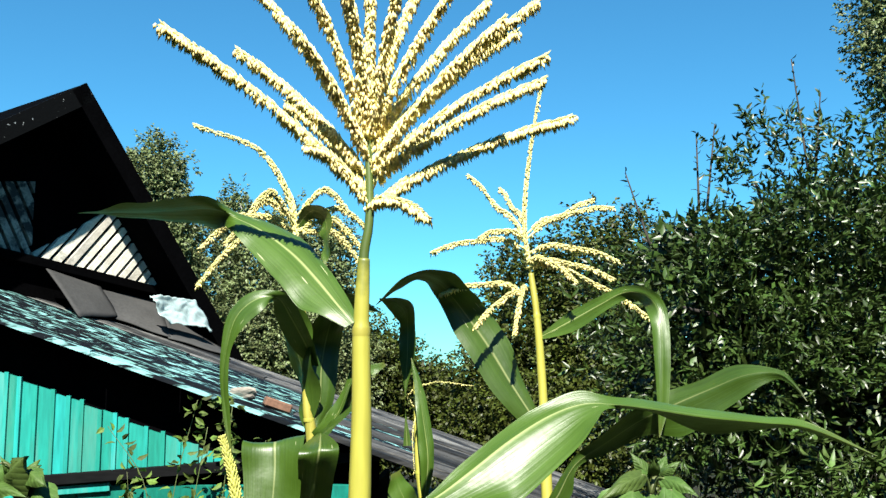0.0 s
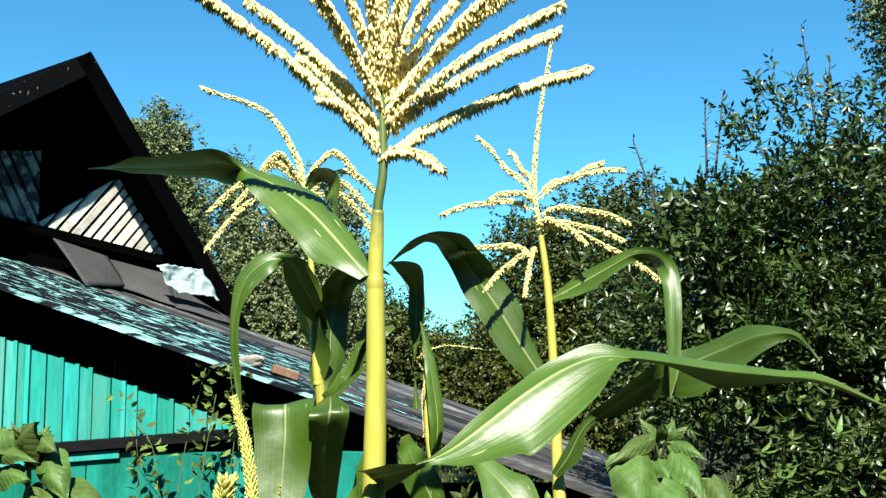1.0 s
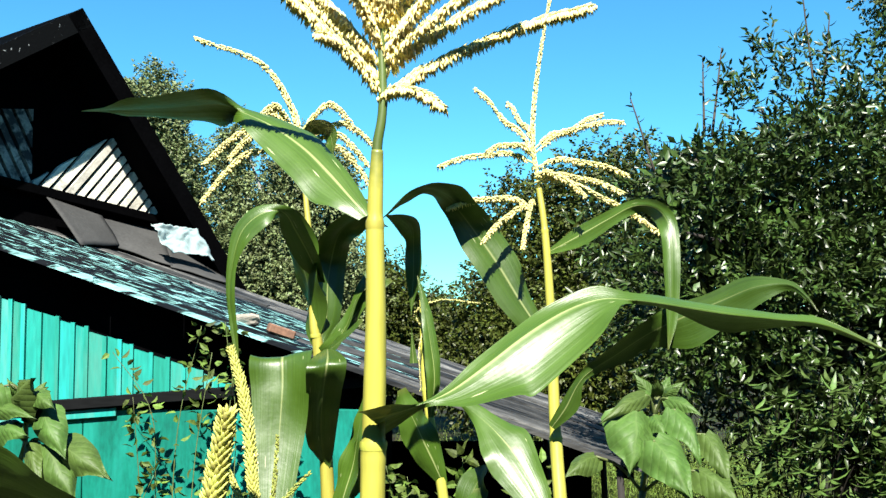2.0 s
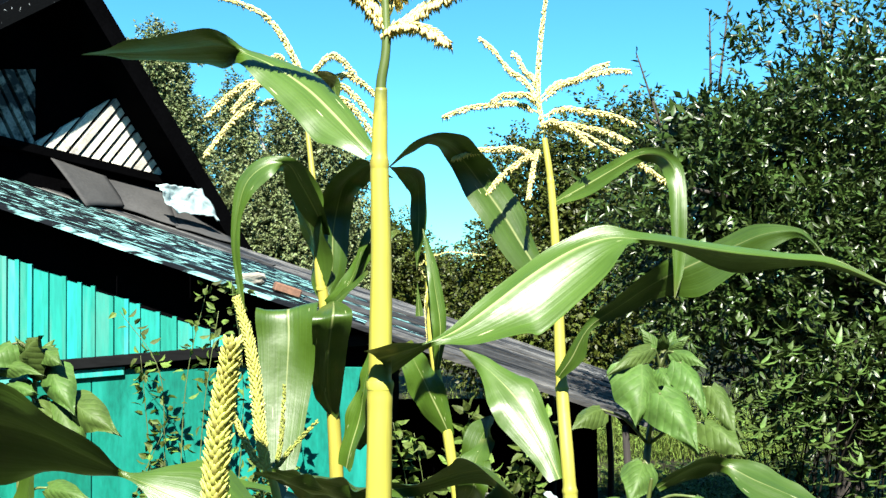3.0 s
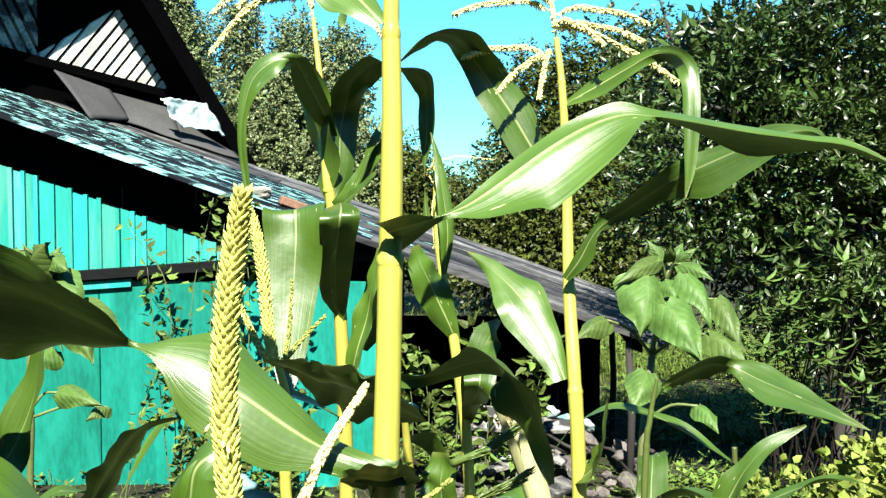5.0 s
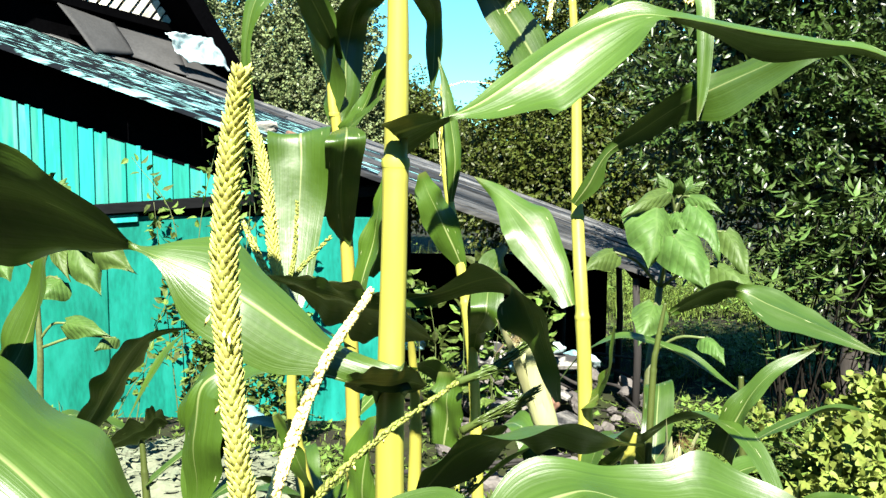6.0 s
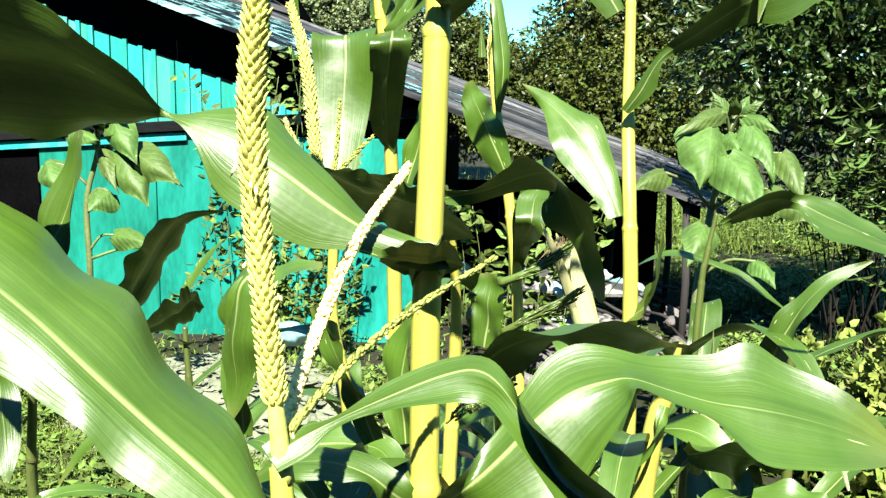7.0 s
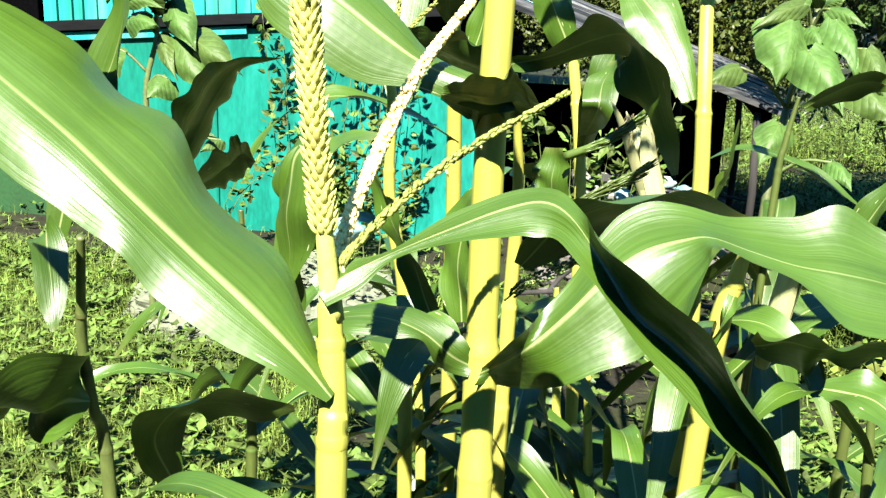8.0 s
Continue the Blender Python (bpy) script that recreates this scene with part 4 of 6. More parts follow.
# young tassels still wrapped in narrow green bracts, and a brown spent one
tassel_branch(corn_g, [(-0.027, 1.4, 1.103), (0.016, 1.383, 1.125), (0.055, 1.367, 1.155), (0.072, 1.35, 1.178)], 900, 0.034, 0.0, 151, plump=0.04, lean=0.10, core=0.004, chaff=M_STALK_DARK)
tassel_branch(corn_g, [(-0.021, 1.4, 1.034), (0.016, 1.38, 1.06), (0.055, 1.36, 1.086), (0.073, 1.34, 1.105)], 900, 0.034, 0.0, 152, plump=0.04, lean=0.10, core=0.0045, chaff=M_STALK_DARK)
tassel_branch(corn_g, [(-0.09, 1.32, 0.928), (-0.06, 1.307, 0.959), (-0.026, 1.293, 0.98), (-0.0, 1.28, 1.004)], 1500, 0.0075, 0.2, 153, plump=0.3, lean=0.5, core=0.005, chaff=M_STALK_DARK)

corn_k = corn((0.31, 1.78), "short corn plant with one long drooping leaf")
stalk(corn_k, [(0.305, 1.78, -0.08), (0.30, 1.78, 0.5), (0.31, 1.78, 0.99), (0.317, 1.78, 1.08), (0.329, 1.78, 1.155)], [0.010, 0.008, 0.006, 0.005, 0.003], [0.3, 0.55, 0.8], M_STALK_DARK)

corn_h = corn((-0.257, 1.62), "slim corn plant with a narrow yellow tassel")
stalk(corn_h, [(-0.257, 1.62, -0.05), (-0.263, 1.61, 0.45), (-0.269, 1.6, 0.81), (-0.286, 1.6, 0.925), (-0.298, 1.6, 1.006), (-0.296, 1.6, 1.142), (-0.31, 1.6, 1.211)], [0.0135, 0.0125, 0.0115, 0.0105, 0.009, 0.0075, 0.006], [0.3, 0.52, 0.7], M_STALK)
close_spike(corn_h, [(-0.314, 1.6, 1.205), (-0.324, 1.6, 1.264), (-0.331, 1.6, 1.345), (-0.343, 1.6, 1.417), (-0.362, 1.6, 1.48)], [0.004, 0.005, 0.0055, 0.005, 0.0042, 0.0025], 0.0055, 0.013, 0.0026, 0.7, 141)
tassel_branch(corn_h, [(-0.315, 1.6, 1.203), (-0.336, 1.6, 1.229), (-0.353, 1.6, 1.264), (-0.371, 1.6, 1.305)], 1800, 0.011, 0.05, 142, plump=0.24, lean=0.25, core=0.003, chaff=M_SPIKE)
tassel_branch(corn_h, [(-0.304, 1.61, 1.206), (-0.297, 1.62, 1.239), (-0.294, 1.63, 1.283), (-0.293, 1.64, 1.336)], 1300, 0.010, 0.0, 143, plump=0.2, lean=0.3, core=0.002, chaff=M_GLUME_GREEN)
tassel_branch(corn_h, [(-0.302, 1.6, 1.204), (-0.284, 1.6, 1.231), (-0.259, 1.6, 1.259), (-0.235, 1.6, 1.283)], 1100, 0.010, 0.0, 144, plump=0.2, lean=0.3, core=0.002, chaff=M_GLUME_GREEN)

corn_j = corn((0.215, 1.62), "stout corn plant with an ear and cut leaves")
stalk(corn_j, [(0.19, 1.62, -0.05), (0.20, 1.61, 0.5), (0.216, 1.6, 0.80), (0.236, 1.6, 0.90), (0.25, 1.58, 0.98)], [0.019, 0.018, 0.017, 0.013, 0.003], [0.4, 0.72, 0.88], M_STALK)
ear(corn_g, (0.124, 1.62, 0.945), (0.069, 1.62, 1.115), 0.021, 3)
ear(corn_j, (0.30, 1.66, 0.74), (0.328, 1.62, 0.95), 0.018, 4)

folded_blade(corn_a, [(-0.08, 0.915, 1.624, 0.009, -137, 0.005, 34), (-0.096, 0.925, 1.642, 0.021, -143, 0.015, 11), (-0.12, 0.95, 1.669, 0.032, -143, 0.02, 20, -0.018, 0.017), (-0.147, 0.975, 1.696, 0.034, -143, 0.027, 17, -0.022, 0.015), (-0.181, 1.0, 1.722, 0.029, -141, 0.032, 8, -0.013, 0.01), (-0.208, 1.015, 1.737, 0.02, -149, 0.028, 6, -0.004, 0.026), (-0.242, 1.03, 1.752, 0.05, -19, 0.048, 167, 0.038, -0.015), (-0.284, 1.05, 1.755, 0.051, -4, 0.054, 177, 0.056, -0.026), (-0.335, 1.075, 1.759, 0.041, 2, 0.048, -178, 0.045, -0.027), (-0.378, 1.09, 1.761, 0.017, 2, 0.028, -176, 0.014, -0.013), (-0.416, 1.1, 1.761, 0.001, 2, 0.001, -176)])
folded_blade(corn_a, [(-0.075, 0.905, 1.441, 0.017, -133, 0.018, 29), (-0.055, 0.89, 1.447, 0.056, -158, 0.025, 16, -0.03, 0.009), (-0.028, 0.895, 1.456, 0.007, -136, 0.004, 170), (-0.003, 0.905, 1.467, 0.027, -33, 0.008, 156), (0.028, 0.92, 1.488, 0.044, -43, 0.015, 154), (0.065, 0.935, 1.515, 0.052, -47, 0.021, 159, -0.028, 0.011), (0.103, 0.95, 1.537, 0.048, -42, 0.018, 151), (0.136, 0.96, 1.548, 0.034, -28, 0.015, 119), (0.163, 0.965, 1.548, 0.006, -42, 0.01, 127), (0.202, 0.975, 1.543, 0.04, -176, 0.025, 159, 0.024, 0.008), (0.26, 0.99, 1.534, 0.062, -171, 0.03, 157, 0.041, 0.012), (0.321, 1.01, 1.528, 0.043, -171, 0.018, 157, 0.032, 0.011), (0.378, 1.03, 1.521, 0.016, -175, 0.011, 135), (0.458, 1.06, 1.491, 0.001, -175, 0.001, 135)])
folded_blade(corn_a, [(-0.066, 0.895, 1.234, 0.016, -139, 0.018, 152), (-0.076, 0.88, 1.239, 0.019, -75, 0.008, 62), (-0.124, 0.88, 1.254, 0.02, -117, 0.021, 17), (-0.156, 0.875, 1.274, 0.04, -108, 0.028, 34), (-0.193, 0.87, 1.301, 0.046, -108, 0.044, 28), (-0.231, 0.87, 1.322, 0.038, -106, 0.054, 31), (-0.263, 0.875, 1.334, 0.011, -120, 0.03, 34), (-0.292, 0.88, 1.345, 0.003, -90, 0.005, 14), (-0.327, 0.885, 1.36, 0.069, -36, 0.04, 144, 0.023, -0.016), (-0.367, 0.89, 1.376, 0.115, -38, 0.078, 144, 0.051, -0.036), (-0.416, 0.9, 1.385, 0.113, -38, 0.089, 148, 0.065, -0.056), (-0.476, 0.91, 1.383, 0.095, -33, 0.096, 153, 0.081, -0.077), (-0.604, 0.93, 1.356, 0.001, -33, 0.001, 153)])
folded_blade(corn_a, [(-0.111, 0.86, 1.236, 0.004, -97, 0.006, 85), (-0.093, 0.87, 1.232, 0.036, -152, 0.032, 31, 0.018, -0.015), (-0.075, 0.88, 1.228, 0.054, -147, 0.052, 30), (-0.058, 0.88, 1.232, 0.043, -150, 0.044, 28, 0.02, -0.026), (-0.046, 0.9, 1.223, 0.001, -150, 0.001, 28)])
folded_blade(corn_b, [(-0.145, 0.672, 1.071, 0.004, -133, 0.018, -5), (-0.166, 0.672, 1.095, 0.015, -147, 0.043, 6, -0.004, 0.019), (-0.198, 0.672, 1.126, 0.028, -137, 0.077, 3, -0.004, 0.029), (-0.235, 0.676, 1.156, 0.033, -140, 0.072, 0, -0.009, 0.027), (-0.273, 0.68, 1.187, 0.032, -145, 0.083, 6, -0.025, 0.031), (-0.314, 0.69, 1.218, 0.035, -140, 0.081, 3, -0.036, 0.035), (-0.357, 0.7, 1.246, 0.04, -135, 0.079, 3, -0.048, 0.042), (-0.415, 0.72, 1.279, 0.051, -116, 0.061, 5, -0.049, 0.028), (-0.477, 0.74, 1.3, 0.025, -105, 0.021, 51), (-0.531, 0.76, 1.309, 0.001, -105, 0.001, 51)])
folded_blade(corn_b, [(-0.155, 0.68, 1.134, 0.01, -47, 0.012, 142), (-0.138, 0.688, 1.146, 0.013, -46, 0.013, 156), (-0.115, 0.695, 1.158, 0.006, -28, 0.01, -178), (-0.079, 0.7, 1.175, 0.012, -34, 0.016, 162), (-0.046, 0.7, 1.19, 0.021, -47, 0.016, 156), (-0.024, 0.695, 1.196, 0.022, -55, 0.013, 152), (-0.007, 0.68, 1.19, 0.015, -64, 0.007, 138), (0.012, 0.655, 1.17, 0.015, 6, 0.048, 55, 0.0, 0.016), (0.028, 0.635, 1.151, 0.019, 21, 0.058, 54, -0.0, 0.016), (0.048, 0.62, 1.141, 0.024, -1, 0.057, 46, 0.001, 0.014), (0.068, 0.605, 1.126, 0.02, -5, 0.059, 46), (0.084, 0.595, 1.109, 0.018, 0, 0.05, 43), (0.098, 0.585, 1.093, 0.013, 17, 0.028, 46), (0.108, 0.575, 1.08, 0.001, 17, 0.001, 46)])
folded_blade(corn_a, [(-0.077, 0.9, 1.001, 0.015, -26, 0.004, 134), (-0.052, 0.885, 1.02, 0.05, -151, 0.035, 22, -0.033, 0.027), (-0.031, 0.885, 1.039, 0.039, -67, 0.016, 130, -0.009, 0.013), (-0.005, 0.885, 1.067, 0.051, -58, 0.028, 156, -0.014, 0.007), (0.019, 0.89, 1.094, 0.065, -54, 0.035, 156, -0.013, 0.008), (0.049, 0.9, 1.116, 0.057, -44, 0.046, 150), (0.081, 0.905, 1.127, 0.038, -23, 0.047, 149, 0.009, -0.018), (0.1, 0.9, 1.131, 0.025, 1, 0.047, 164), (0.131, 0.905, 1.121, 0.025, -8, 0.049, 158), (0.166, 0.905, 1.112, 0.036, -12, 0.053, 147), (0.201, 0.905, 1.108, 0.053, -32, 0.066, 139), (0.237, 0.91, 1.101, 0.054, -35, 0.058, 139), (0.288, 0.92, 1.085, 0.042, -27, 0.034, 124), (0.351, 0.94, 1.055, 0.001, -27, 0.001, 124)])
folded_blade(corn_a, [(-0.084, 0.905, 1.004, 0.01, -116, 0.006, 55), (-0.101, 0.9, 1.014, 0.021, -59, 0.018, 91), (-0.125, 0.895, 1.034, 0.01, -160, 0.019, 41), (-0.153, 0.89, 1.046, 0.019, -143, 0.021, 17), (-0.181, 0.89, 1.046, 0.022, -158, 0.02, 9), (-0.207, 0.895, 1.037, 0.016, -156, 0.012, 36), (-0.238, 0.9, 1.017, 0.001, -156, 0.001, 36)])
folded_blade(corn_c, [(0.165, 1.985, 1.5, 0.028, -111, 0.017, 53), (0.123, 1.985, 1.565, 0.047, -125, 0.03, 57), (0.079, 1.99, 1.638, 0.054, -124, 0.046, 64, 0.015, -0.012), (0.033, 1.985, 1.703, 0.04, -97, 0.047, 90, 0.021, -0.027), (0.005, 1.95, 1.737, 0.027, -23, 0.042, 157, 0.013, -0.006), (-0.022, 1.9, 1.761, 0.036, 5, 0.046, 172, -0.012, 0.021), (-0.053, 1.86, 1.77, 0.03, -11, 0.026, 162, -0.013, 0.017), (-0.089, 1.83, 1.754, 0.03, -31, 0.008, 130), (-0.134, 1.8, 1.709, 0.001, -31, 0.001, 130)])
folded_blade(corn_c, [(0.184, 2.0, 1.659, 0.008, -58, 0.005, 90), (0.241, 1.96, 1.689, 0.025, -74, 0.021, 114), (0.292, 1.92, 1.717, 0.018, -84, 0.017, 101), (0.335, 1.88, 1.738, 0.015, -121, 0.014, 110), (0.369, 1.83, 1.726, 0.028, -117, 0.016, 80, -0.018, 0.003), (0.385, 1.8, 1.687, 0.02, -5, 0.015, 147, 0.017, -0.011), (0.382, 1.775, 1.605, 0.015, 27, 0.016, -157), (0.377, 1.765, 1.525, 0.01, 63, 0.012, -121), (0.37, 1.76, 1.472, 0.001, 63, 0.001, -121)])
folded_blade(corn_c, [(0.18, 1.92, 1.319, 0.007, -106, 0.008, 72), (0.203, 1.9, 1.356, 0.023, -96, 0.014, 99, 0.018, -0.005), (0.235, 1.88, 1.415, 0.007, -115, 0.012, 110), (0.294, 1.86, 1.458, 0.029, -144, 0.036, 21), (0.349, 1.82, 1.499, 0.033, -137, 0.037, 26, -0.013, 0.015), (0.402, 1.78, 1.529, 0.058, -79, 0.03, 104, -0.004, -0.014), (0.461, 1.74, 1.558, 0.045, -80, 0.026, 124, 0.007, -0.025), (0.508, 1.7, 1.58, 0.028, -87, 0.029, 127, 0.008, -0.022), (0.55, 1.67, 1.583, 0.011, -105, 0.009, 135), (0.568, 1.64, 1.564, 0.004, -103, 0.004, 114), (0.582, 1.62, 1.537, 0.001, -103, 0.001, 114)])
folded_blade(corn_c, [(0.179, 1.905, 1.129, 0.022, -150, 0.014, -1), (0.155, 1.93, 1.187, 0.036, -138, 0.025, 21, -0.014, -0.002), (0.126, 1.96, 1.242, 0.059, -139, 0.039, 25), (0.094, 1.99, 1.282, 0.056, -144, 0.053, 29), (0.062, 2.02, 1.313, 0.03, -140, 0.032, 22), (0.029, 2.05, 1.338, 0.013, -99, 0.02, 40), (-0.009, 2.08, 1.364, 0.001, -99, 0.001, 40)])
folded_blade(corn_d, [(-0.291, 2.1, 1.471, 0.007, 129, 0.009, -51), (-0.278, 2.11, 1.53, 0.026, 103, 0.033, -65), (-0.278, 2.13, 1.603, 0.03, 108, 0.039, -57), (-0.268, 2.13, 1.663, 0.038, -1, 0.037, 167), (-0.245, 2.06, 1.703, 0.039, -5, 0.035, -169, -0.007, -0.022), (-0.204, 1.98, 1.723, 0.037, 1, 0.03, -136, 0.002, -0.026), (-0.171, 1.93, 1.728, 0.032, 23, 0.024, -126), (-0.131, 1.9, 1.702, 0.001, 23, 0.001, -126)])
folded_blade(corn_d, [(-0.288, 2.1, 1.604, 0.009, 7, 0.01, -166), (-0.301, 2.045, 1.65, 0.028, -30, 0.019, -179), (-0.32, 1.975, 1.7, 0.031, -14, 0.023, 175), (-0.337, 1.925, 1.733, 0.014, -15, 0.021, 155), (-0.374, 1.91, 1.731, 0.034, -133, 0.02, 53), (-0.414, 1.91, 1.697, 0.036, -124, 0.023, 64), (-0.432, 1.91, 1.635, 0.015, -132, 0.013, 67), (-0.437, 1.91, 1.57, 0.016, 50, 0.009, -122), (-0.429, 1.91, 1.506, 0.01, 61, 0.006, -90), (-0.418, 1.91, 1.43, 0.001, 61, 0.001, -90)])
folded_blade(corn_k, [(0.339, 1.78, 1.138, 0.007, -90, 0.006, 90), (0.377, 1.77, 1.164, 0.036, -152, 0.031, 23, -0.01, 0.017), (0.416, 1.75, 1.185, 0.046, -149, 0.043, 23, -0.016, 0.016), (0.45, 1.73, 1.184, 0.012, -65, 0.014, 100), (0.487, 1.71, 1.167, 0.049, -23, 0.047, 152), (0.537, 1.69, 1.147, 0.049, -23, 0.044, 163), (0.586, 1.67, 1.126, 0.026, -27, 0.023, 159), (0.652, 1.65, 1.095, 0.001, -27, 0.001, 159)])
folded_blade(corn_e, [(-0.105, 2.37, 1.419, 0.009, -90, 0.011, 90), (-0.11, 2.37, 1.526, 0.023, 0, 0.021, 0), (-0.105, 2.37, 1.634, 0.021, 2, 0.021, -177), (-0.104, 2.36, 1.707, 0.02, -21, 0.021, 143), (-0.105, 2.3, 1.738, 0.032, -38, 0.019, 157), (-0.123, 2.22, 1.749, 0.021, -39, 0.022, 165, 0.015, 0.004), (-0.156, 2.15, 1.751, 0.001, -39, 0.001, 165)])
folded_blade(corn_e, [(-0.062, 2.3, 1.299, 0.005, 42, 0.006, -138), (-0.053, 2.29, 1.391, 0.021, -119, 0.017, 55), (-0.064, 2.3, 1.481, 0.018, -164, 0.018, 20), (-0.077, 2.31, 1.559, 0.009, -124, 0.014, 14), (-0.093, 2.32, 1.625, 0.001, -124, 0.001, 14)])
folded_blade(corn_d, [(-0.271, 2.08, 1.465, 0.005, -1, 0.004, 179), (-0.247, 1.9, 1.446, 0.04, -16, 0.036, 173), (-0.263, 1.95, 1.373, 0.031, 163, 0.036, -10, 0.016, -0.021), (-0.275, 2.02, 1.301, 0.031, 179, 0.033, 4, 0.019, -0.022), (-0.277, 2.075, 1.242, 0.02, 168, 0.019, 6), (-0.268, 2.09, 1.213, 0.001, 168, 0.001, 6)])
folded_blade(corn_g, [(-0.263, 1.38, 1.249, 0.005, -90, 0.005, 90), (-0.215, 1.37, 1.235, 0.1, -148, 0.073, 25, -0.023, 0.021), (-0.16, 1.36, 1.22, 0.141, -146, 0.097, 25, -0.014, 0.015), (-0.114, 1.36, 1.201, 0.118, -148, 0.087, 23), (-0.06, 1.36, 1.17, 0.001, -148, 0.001, 23)])
blade(corn_c, [(0.2, 1.9, 0.935, 0.018, -45), (0.225, 1.865, 0.968, 0.058, -51), (0.243, 1.835, 1.028, 0.047, -50), (0.247, 1.82, 1.11, 0.002, -36)])
blade(corn_d, [(-0.336, 2.14, 1.912, 0.012, -132), (-0.305, 2.12, 1.939, 0.038, -144), (-0.275, 2.09, 1.922, 0.062, -110), (-0.26, 2.06, 1.889, 0.049, -75), (-0.259, 2.045, 1.844, 0.034, -58), (-0.259, 2.03, 1.813, 0.005, -5)])
blade(corn_d, [(-0.35, 2.1, 1.409, 0.054, -6), (-0.355, 2.05, 1.442, 0.114, -2), (-0.348, 1.98, 1.45, 0.122, -6), (-0.345, 1.958, 1.393, 0.119, -8), (-0.347, 1.945, 1.287, 0.098, -2), (-0.348, 1.905, 1.172, 0.066, 4), (-0.347, 1.865, 1.091, 0.011, 4)])
blade(corn_d, [(-0.282, 2.1, 1.456, 0.017, -97), (-0.224, 2.09, 1.523, 0.04, -70), (-0.181, 2.07, 1.58, 0.032, -67), (-0.136, 2.06, 1.607, 0.009, -93)])
blade(corn_e, [(-0.034, 2.35, 1.139, 0.02, -56), (-0.076, 2.315, 1.236, 0.083, -83), (-0.11, 2.285, 1.309, 0.07, -88), (-0.128, 2.275, 1.365, 0.023, -93)])
blade(corn_e, [(-0.008, 2.34, 0.946, 0.023, -162), (0.011, 2.1, 1.095, 0.064, -134), (0.038, 2.09, 1.187, 0.074, -48), (0.059, 2.09, 1.22, 0.021, -21)])
blade(corn_g, [(-0.109, 1.42, 1.214, 0.015, -100), (-0.057, 1.38, 1.228, 0.039, -154), (0.001, 1.33, 1.256, 0.059, -155), (0.034, 1.29, 1.259, 0.103, -130), (0.058, 1.28, 1.22, 0.093, -140), (0.08, 1.28, 1.178, 0.05, -143), (0.102, 1.28, 1.109, 0.007, -90)])
blade(corn_g, [(-0.071, 1.3, 0.98, 0.019, -122), (-0.013, 1.25, 1.052, 0.095, -165), (0.049, 1.22, 1.086, 0.134, -153), (0.121, 1.21, 1.086, 0.113, -152), (0.194, 1.22, 1.072, 0.042, -158)])
blade(corn_g, [(0.389, 1.595, 0.941, 0.057, -76), (0.402, 1.585, 0.996, 0.055, -49), (0.426, 1.58, 1.044, 0.044, -30), (0.469, 1.58, 1.089, 0.025, -37), (0.523, 1.58, 1.119, 0.004, -90)])
blade(corn_f, [(-0.565, 1.1, 1.033, 0.023, -90), (-0.536, 1.1, 1.147, 0.068, -54), (-0.502, 1.1, 1.201, 0.065, -52), (-0.479, 1.1, 1.271, 0.056, -45), (-0.467, 1.1, 1.316, 0.026, -41)])
folded_blade(corn_f, [(-0.452, 1.1, 1.079, 0.017, 3, 0.019, 180), (-0.417, 1.08, 1.137, 0.056, -26, 0.042, 163, 0.051, -0.033), (-0.388, 1.06, 1.178, 0.059, -24, 0.05, 163, 0.045, -0.039), (-0.366, 1.05, 1.209, 0.056, -8, 0.048, 178, 0.028, -0.019), (-0.349, 1.05, 1.228, 0.031, 20, 0.042, -160), (-0.334, 1.06, 1.235, 0.009, 33, 0.021, -156), (-0.304, 1.08, 1.238, 0.001, 33, 0.001, -156)])
blade(corn_f, [(-0.524, 1.05, 1.006, 0.006, -151), (-0.533, 1.025, 1.063, 0.028, -73), (-0.508, 0.985, 1.04, 0.035, 17), (-0.496, 0.965, 1.002, 0.023, -9), (-0.488, 0.95, 0.984, 0.007, -39)])
blade(corn_f, [(-0.54, 1.1, 0.841, 0.013, -124), (-0.571, 1.06, 0.858, 0.191, -35), (-0.625, 1.05, 0.847, 0.114, -18), (-0.669, 1.05, 0.778, 0.041, 10)])
blade(corn_h, [(-0.416, 1.5, 0.826, 0.027, 176), (-0.417, 1.48, 0.922, 0.066, 248), (-0.396, 1.47, 1.021, 0.096, 290), (-0.347, 1.46, 1.088, 0.083, 344), (-0.286, 1.47, 1.106, 0.022, 349)])
blade(corn_h, [(-0.528, 1.3, 0.614, 0.024, -179), (-0.533, 1.25, 0.717, 0.07, -212), (-0.491, 1.23, 0.779, 0.117, -148), (-0.423, 1.24, 0.79, 0.11, -138), (-0.343, 1.245, 0.787, 0.017, -126)])
blade(corn_d, [(-0.303, 2.1, 1.472, 0.009, -90), (-0.307, 2.1, 1.562, 0.092, 4), (-0.327, 2.08, 1.649, 0.099, 1), (-0.345, 2.065, 1.729, 0.095, -17), (-0.391, 2.05, 1.744, 0.069, -12)])
blade(corn_h, [(-0.167, 1.2, 0.946, 0.025, 90), (-0.194, 1.2, 1.01, 0.048, 124), (-0.224, 1.22, 1.059, 0.045, 112), (-0.246, 1.23, 1.102, 0.023, 117)])
blade(corn_h, [(-0.366, 1.5, 1.098, 0.011, -107), (-0.41, 1.48, 1.063, 0.121, -183), (-0.412, 1.46, 1.004, 0.125, -215), (-0.412, 1.46, 0.935, 0.067, -127), (-0.422, 1.46, 0.869, 0.008, -90)])
blade(corn_g, [(-0.153, 1.4, 0.865, 0.024, 147), (-0.16, 1.39, 0.939, 0.076, 220), (-0.155, 1.39, 1.02, 0.068, 332), (-0.137, 1.39, 1.055, 0.02, 348)])
